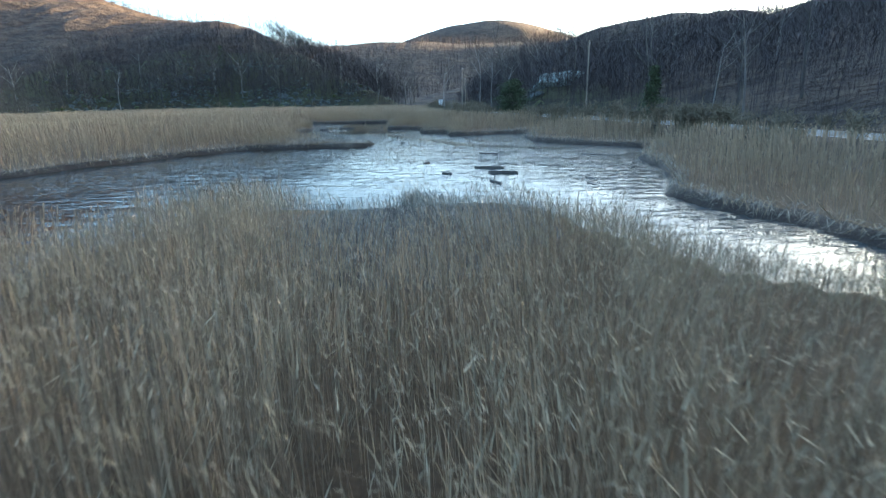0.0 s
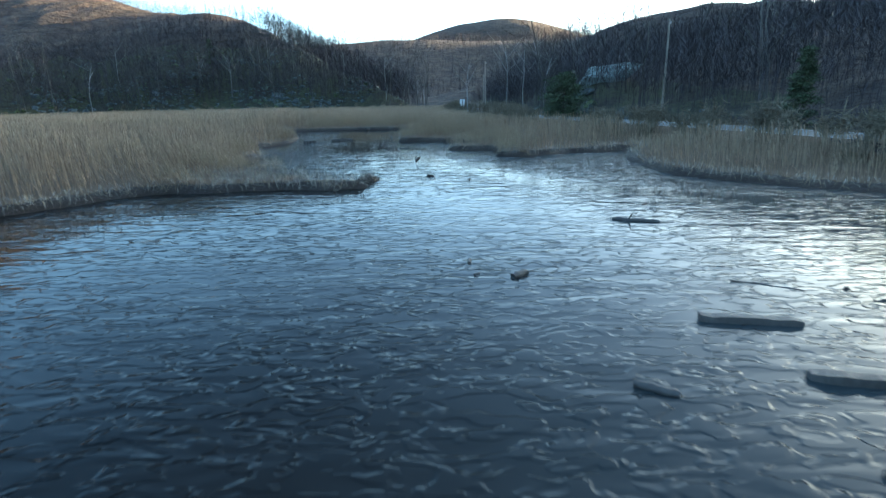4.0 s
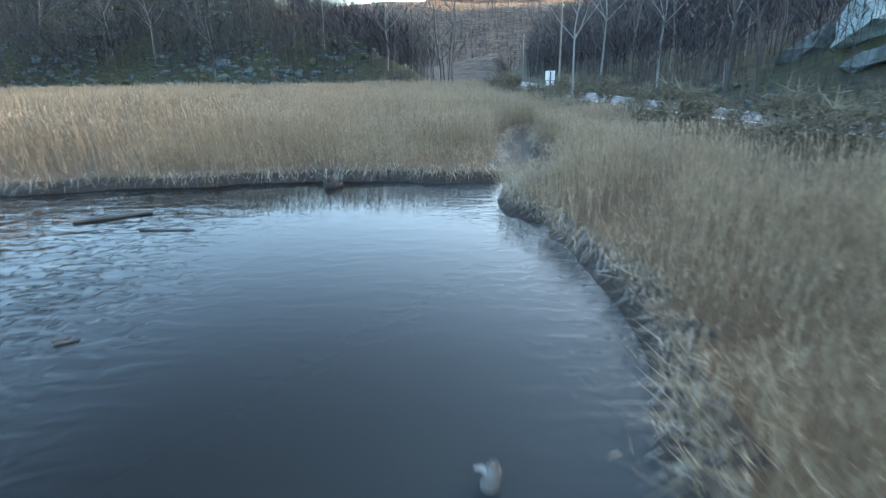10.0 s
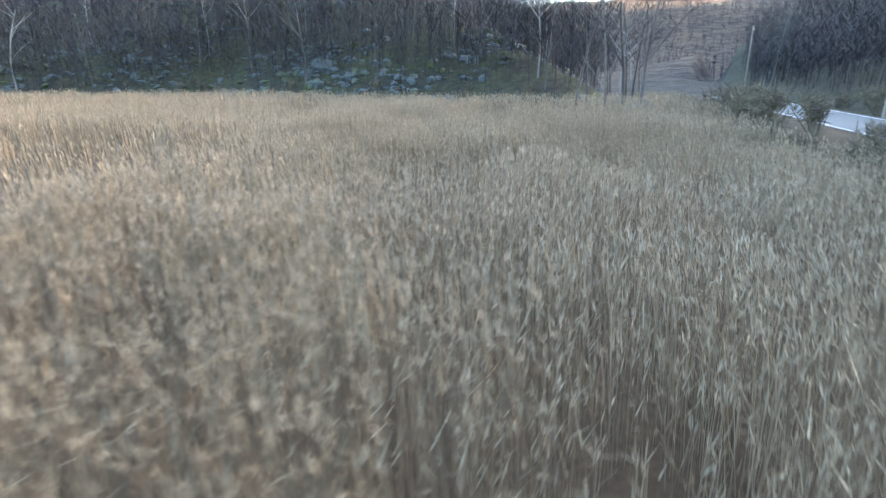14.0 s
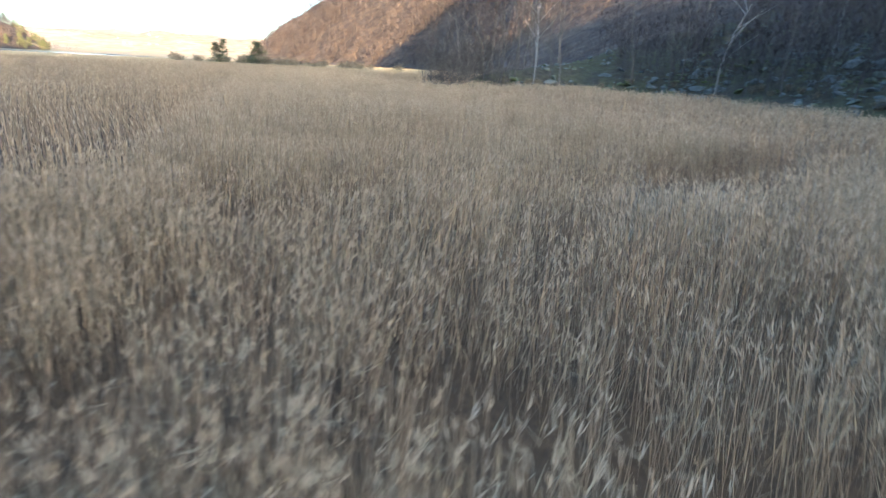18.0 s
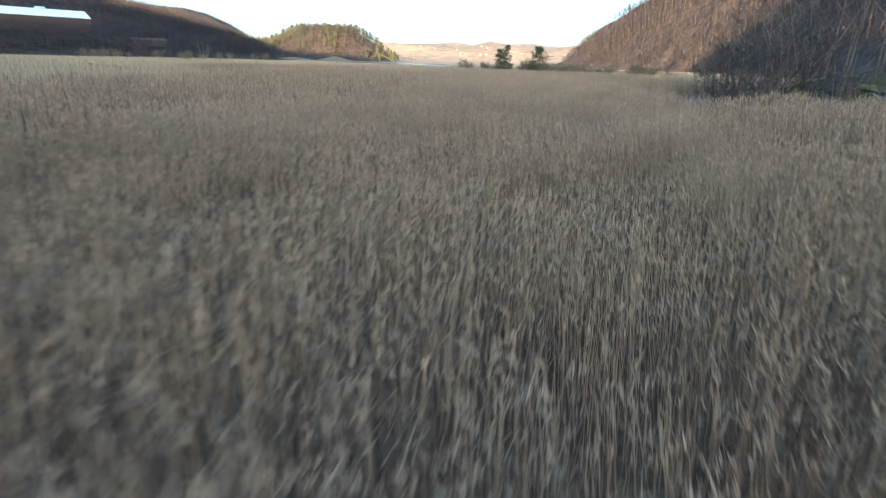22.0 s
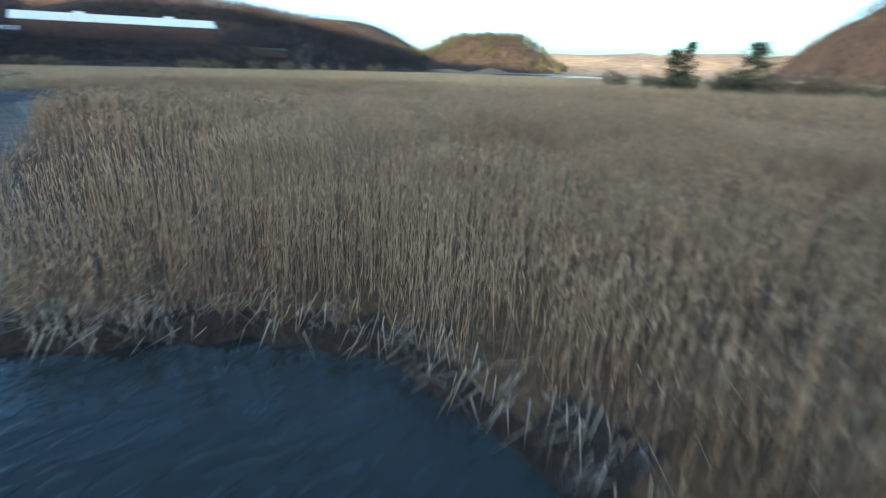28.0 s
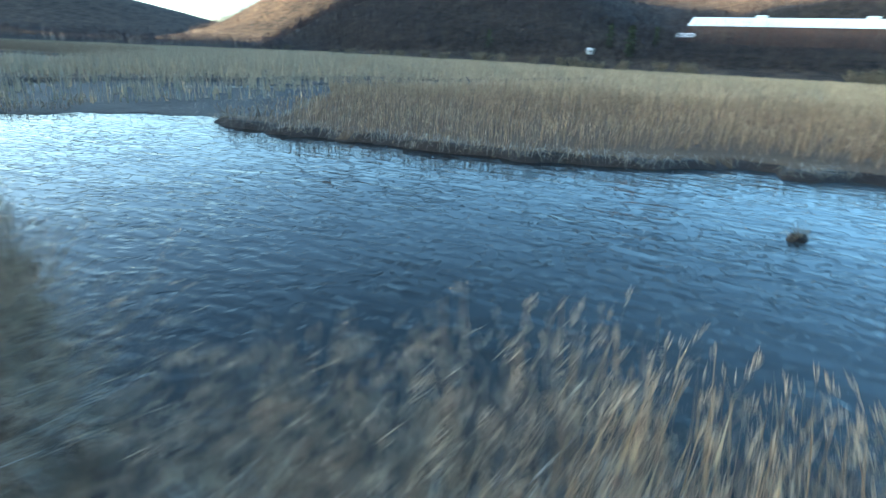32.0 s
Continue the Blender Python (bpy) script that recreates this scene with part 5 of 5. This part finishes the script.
drift(2.7, 38.6, 4.7, 38.2, 0.15, 1, True, "dark squared timber afloat in the shallow water")
drift(3.4, 36.0, 5.3, 35.5, 0.15, 2, True, "dark squared timber afloat in the shallow water")
drift(3.2, 32.4, 3.7, 31.2, 0.09, 3, False, "short dark drift log in the shallow water", 1)
drift(-0.95, 41.7, -0.5, 42.1, 0.10, 4, False, "short dark block of driftwood")
drift(0.4, 35.9, 1.0, 35.5, 0.09, 5, False, "short dark drift log in the shallow water")
drift(-13.5, 31.1, -12.6, 30.6, 0.09, 6, False, "short dark drift log in the shallow water")
drift(3.8, 48.6, 5.4, 47.9, 0.09, 7, False, "long dark drift branch in the shallow water", 1)
drift(-18.9, 91.7, -17.6, 92.0, 0.20, 8, True, "dark squared timber lying in the pool")
drift(-16.0, 93.2, -13.6, 94.1, 0.22, 9, True, "long dark squared timber lying in the pool", 2)
drift(-7.1, 81.6, -6.1, 81.2, 0.055, 11, False, "short dark drift log on the calm water")
drift(-22.4, 109.4, -20.3, 110.6, 0.10, 12, False, "long dark drift log on the calm water")
drift(-19.6, 108.4, -17.8, 108.3, 0.045, 13, False, "thin dark drift log on the calm water")
drift(-134.2, 125.2, -134.55, 126.0, 0.07, 14, False, "dark drift log in the creek", 1)
drift(-135.0, 119.0, -135.1, 120.8, 0.05, 16, False, "thin dark branch in the creek")
drift(-135.5, 112.1, -136.1, 112.4, 0.08, 17, False, "short dark drift log in the creek")
drift(-135, 118, -134, 117.2, 0.05, 15, False, "thin dark branch in the creek")
long_log = empty("driftwood", pose(-4.89, 71.68, 0.02, 0, 0, 86.7), "long grey drift log with a dark knot in the water", "driftwood", "drift timbers in the pool")
part("timber", Shape().bent([(-1.38, 0.0, -0.03), (-1.15, 0.02, 0.03), (-0.5, 0.03, 0.05), (0.2, 0.0, 0.045), (0.9, -0.03, 0.03), (1.38, 0.01, 0.0)], [0.02, 0.06, 0.085, 0.08, 0.055, 0.03], 9).mesh("timber", M_BARK, smooth_shade=True), long_log)
part("knot", Shape().bent([(0.98, 0.0, 0.03), (1.0, -0.1, 0.08), (1.06, -0.14, 0.12)], [0.06, 0.055, 0.02], 7).mesh("knot", M_DRIFT, smooth_shade=True), long_log, "dark round knot")
part("stub", Shape().bent([(-1.0, 0.0, 0.04), (-1.1, -0.05, 0.1), (-1.22, -0.06, 0.11)], [0.035, 0.025, 0.01], 6).mesh("stub", M_DRIFT, smooth_shade=True), long_log, "short broken stub")
stump = empty("stump", pose(-9.3, 96.9, 0, -6, 5, 0), "low grey weathered stump standing in the calm water", "stump")
part("shaft", Shape().bent([(0, 0, -0.4), (0.02, 0, 0.05), (0.05, 0.02, 0.22), (0.06, 0.03, 0.31)], [0.14, 0.12, 0.10, 0.05], 9).mesh("shaft", M_BARK, smooth_shade=True), stump)
part("snag", Shape().bent([(0.03, 0, 0.15), (-0.1, 0.02, 0.22), (-0.2, 0.03, 0.21)], [0.05, 0.035, 0.012], 6).mesh("snag", M_BIRCH, smooth_shade=True), stump, "pale broken snag")


def sunken_branch(x0, y0, x1, y1, rad, sway, seed):
    """A crooked branch awash on the bottom, its back just out of the water."""
    r2 = random.Random(seed)
    s = Shape()
    L = math.hypot(x1 - x0, y1 - y0)
    nx_, ny_ = -(y1 - y0) / L, (x1 - x0) / L
    k = max(5, int(L / 0.35))
    ph = r2.uniform(0, 6.28)
    pts = []
    for i in range(k + 1):
        f = i / k
        o = sway * math.sin(ph + f * L * 2.6) + r2.gauss(0, sway * 0.25)
        pts.append((x0 + (x1 - x0) * f + nx_ * o, y0 + (y1 - y0) * f + ny_ * o, r2.uniform(-0.4, 0.5) * rad))
    s.bent(pts, [rad * (1 - 0.5 * i / k) for i in range(k + 1)], 5)
    ob = part("sunken_branch", s.mesh("sunken_branch", M_DRIFT, smooth_shade=True))
    ob = tagged(ob, "crooked dark branch lying awash in the shallow water", "branch", "branches awash")


for k, (x0, y0, x1, y1, rad, sway) in enumerate([(9.5, 33.6, 8.3, 28.2, 0.05, 0.28), (13.6, 37.9, 10.6, 33.2, 0.05, 0.22), (12.2, 46.8, 15.0, 44.9, 0.05, 0.1), (-3.1, 69.5, -2.0, 67.0, 0.013, 0.05),
                                                 (-1.9, 67.9, -1.0, 67.2, 0.013, 0.06), (-1.2, 66.6, 0.0, 64.9, 0.013, 0.08), (0.6, 66.9, 2.2, 65.6, 0.013, 0.09),
                                                 (-0.6, 62.6, 0.9, 61.9, 0.013, 0.09), (2.6, 69.4, 4.4, 68.2, 0.03, 0.1), (4.6, 41.0, 6.1, 40.4, 0.035, 0.1), (7.4, 39.6, 9.0, 38.9, 0.035, 0.1), (-8.8, 83.3, -7.8, 85.4, 0.025, 0.05),
                                                 (-136.0, 126.6, -135.2, 128.0, 0.03, 0.1), (-136.9, 126.4, -136.2, 127.3, 0.02, 0.06), (-134.6, 127.0, -134.3, 127.6, 0.025, 0.04), (-133.2, 131.6, -132.6, 132.3, 0.03, 0.05)]):
    sunken_branch(x0, y0, x1, y1, rad, sway, 300 + k)
rb = random.Random(77)
for _ in range(30):
    x, y = rb.uniform(-18, 12), rb.uniform(26, 104)
    if water_dist(np.array([x]), np.array([y]))[0] < -1.0:
        a, L = rb.uniform(0, 3.14), rb.uniform(0.15, 0.5)
        drift(x, y, x + math.cos(a) * L, y + math.sin(a) * L, rb.uniform(0.03, 0.06), 100 + _, False, "small dark scrap of driftwood in the shallows")


# clumps of earth and grass that stand in the water
def hummock(x, y, w, d, h, seed, blades=140, label="small dark mud hummock topped with dead grass", tall=1.0):
    r2 = random.Random(seed)
    ob = empty("hummock", pose(x, y, 0, 0, 0, r2.uniform(0, 360)), label, "hummock", "hummocks in the water")
    bm = bmesh.new()
    bmesh.ops.create_icosphere(bm, subdivisions=3, radius=1.0)
    for v in bm.verts:
        k = 1 + 0.4 * noise.noise(v.co * 1.5 + Vector((seed, 0, 0))) + 0.15 * noise.noise(v.co * 5)
        v.co = Vector((v.co.x * w * k, v.co.y * d * k, v.co.z * h * k))
    part("mud_clod", bm_mesh("mud_clod", bm, M_MUD, smooth_shade=True), ob)
    g = Shape()
    for _ in range(blades):
        a, q = r2.uniform(0, 6.283), r2.random() ** 0.5
        p = Vector((math.cos(a) * w * q * 0.85, math.sin(a) * d * q * 0.85, h * (1 - q * q) * 0.7))
        tip = p + Vector((r2.gauss(0, 0.25), r2.gauss(0, 0.25), r2.uniform(0.1, 0.55) * tall))
        u = Vector((r2.gauss(0, 1), r2.gauss(0, 1), 0)).normalized() * 0.012
        g.add([p - u, p + u, tip], [(0, 1, 2)])
    part("dead_grass", g.mesh("dead_grass", M_LODGED), ob)


hummock(-7.35, 60.3, 0.75, 0.45, 0.34, 1, 300, "dark mud hummock with dead grass off the reed spit")
hummock(-0.9, 23.7, 0.8, 0.4, 0.3, 12, 620, "ragged tuft of dead reed stubs at the water's edge", 2.0)
hummock(-3.65, 61.75, 0.25, 0.2, 0.14, 2, 20)
hummock(-14.6, 115.0, 0.6, 0.4, 0.35, 4, 120)
hummock(-178.4, 50.2, 0.34, 0.24, 0.2, 5, 90)
hummock(-8.6, 56.5, 0.12, 0.1, 0.07, 6, 10)
hummock(-163.2, 63.9, 1.0, 0.8, 0.4, 7, 700, "steep mud hummock overgrown with dead grass by the bank")

# ---- the far shore: mill, sheds, cars, houses ----
def gable(parent, x0, x1, y0, y1, z0, eave, ridge, wall, roof_m, over=0.5):
    """Walls and a pitched roof over a rectangle; the ridge runs along x."""
    ym = (y0 + y1) / 2
    w = Shape().add([(x0, y0, z0), (x1, y0, z0), (x1, y1, z0), (x0, y1, z0), (x0, y0, eave), (x1, y0, eave), (x1, y1, eave), (x0, y1, eave), (x0, ym, ridge), (x1, ym, ridge)],
                    [(0, 1, 5, 4), (2, 3, 7, 6), (1, 2, 6, 9, 5), (3, 0, 4, 8, 7)])
    part("wall", w.mesh("wall", wall), parent)
    t = 0.25
    s = Shape()
    for ya, sgn in ((y0 - over, 1), (y1 + over, -1)):
        ze = eave - over * (ridge - eave) / (ym - y0)
        a = [(x0 - over, ya, ze + 0.02), (x1 + over, ya, ze + 0.02), (x1 + over, ym, ridge + 0.02), (x0 - over, ym, ridge + 0.02)]
        b = [(p[0], p[1], p[2] + t) for p in a]
        s.add(a + b, [(0, 1, 2, 3), (4, 5, 6, 7), (0, 1, 5, 4), (1, 2, 6, 5), (3, 0, 4, 7)])
    return part("roof", s.mesh("roof", roof_m), parent)


mill = empty("mill_building", pose(-210, -312, 16.6, 0, 0, 172.9), "long red brick mill with a pale metal roof on the hillside", "mill building")
roof = gable(mill, -58, 58, -11, 11, -4, 10.5, 15.5, M_BRICK, M_ROOF)
for xx in (-22, 30):
    part("roof_vent", Shape().box((xx - 3, -1.5, 15.3), (xx + 3, 1.5, 17.0)).mesh("roof_vent", M_ROOF), roof)
for k in range(24):
    xx = -55 + k * 4.78
    w = part("window", Shape().box((xx - 1.0, -11.0, 4.5), (xx + 1.0, -10.9, 7.6)).mesh("window", M_GLASS), mill)
    w.location = (0, 22.06, 0)
    part("window_sill", Shape().box((xx - 1.15, 11.0, 4.25), (xx + 1.15, 11.25, 4.5)).mesh("window_sill", M_ROOF), w).location = (0, -22.06, 0)
annex = empty("shed", pose(-150.5, -306, zat(-150.5, -306), 0, 0, 172), "small white-roofed shed beside the mill", "shed")
gable(annex, -4.5, 4.5, -4, 4, -1.5, 4.5, 6.6, M_BRICK, M_ROOF, 0.3)
M_STUCCO = two_scale("pale_stucco", [(0.3, (0.169, 0.156, 0.140)), (0.7, (0.221, 0.208, 0.189))], [(0.3, (0.156, 0.143, 0.127)), (0.7, (0.234, 0.221, 0.202))], 0.01, 0.3, 0.9, 0.5, 0)
low = empty("shed", pose(-288, -258, zat(-288, -258) - 1, 0, 0, 172), "low weathered shed beyond the mill", "shed")
gable(low, -12, 12, -4, 4, -2, 2.4, 3.6, M_BARK, M_POST, 0.3)
hut = empty("hut", pose(-110, -238, zat(-110, -238), 0, 0, 170), "tiny white hut among bare trees", "hut")
gable(hut, -1.7, 1.7, -1.5, 1.5, -1, 2.0, 2.8, M_WHITE, M_ROOF, 0.2)


def car(x, y, z, turn, paint, label):
    ob = empty("car", pose(x, y, z, 0, 0, turn), label, "car", "cars on the far road")
    body = Shape()
    prof = [(-2.2, 0.35), (-2.25, 0.8), (-1.5, 0.95), (-0.9, 1.45), (0.7, 1.45), (1.4, 0.98), (2.15, 0.85), (2.2, 0.4)]
    vs = [(a, s * 0.85, b) for s in (-1, 1) for a, b in prof]
    m = len(prof)
    body.add(vs, [tuple(range(m)), tuple(range(2 * m - 1, m - 1, -1))] + [(k, (k + 1) % m, m + (k + 1) % m, m + k) for k in range(m)])
    part("body", body.mesh("body", paint), ob)
    for xx in (-1.35, 1.35):
        for s in (-1, 1):
            wheel = part("wheel", Shape().tube((xx, s * 0.72, 0.33), (xx, s * 0.9, 0.33), 0.33, 0.33, 12).mesh("wheel", M_DRIFT), ob)
            part("rim", Shape().tube((xx, s * 0.88, 0.33), (xx, s * 0.915, 0.33), 0.2, 0.17, 10).mesh("rim", M_BIRCH), wheel, "pale metal rim")
    part("windscreen", Shape().add([(0.75, -0.7, 1.4), (0.75, 0.7, 1.4), (1.4, 0.75, 1.0), (1.4, -0.75, 1.0)], [(0, 1, 2, 3)]).mesh("windscreen", M_GLASS), ob).location = (0.02, 0, 0.03)


for x, y in ((33, -216), (40, -217), (12, -214)):
    car(x, y, zat(x, y), 85 + r.uniform(-5, 5), M_WHITE, "white parked car beyond the marsh")

HOUSE_R = random.Random(9)
for _ in range(16):
    d = HOUSE_R.uniform(2350, 2750)
    az = radians(HOUSE_R.uniform(115, 128))
    x, y = -75 - math.sin(az) * d, 160 + math.cos(az) * d
    s = HOUSE_R.uniform(0.35, 0.6)
    ob = empty("house", pose(x, y, zat(x, y) - 1, 0, 0, HOUSE_R.uniform(0, 180)) @ Matrix.Scale(s, 4), "pale house in the sunlit town across the river", "house", "houses of the far town")
    gable(ob, -7, 7, -5, 5, -4, 7, 10, M_STUCCO, M_BRICK if HOUSE_R.random() < 0.6 else M_POLEWOOD)
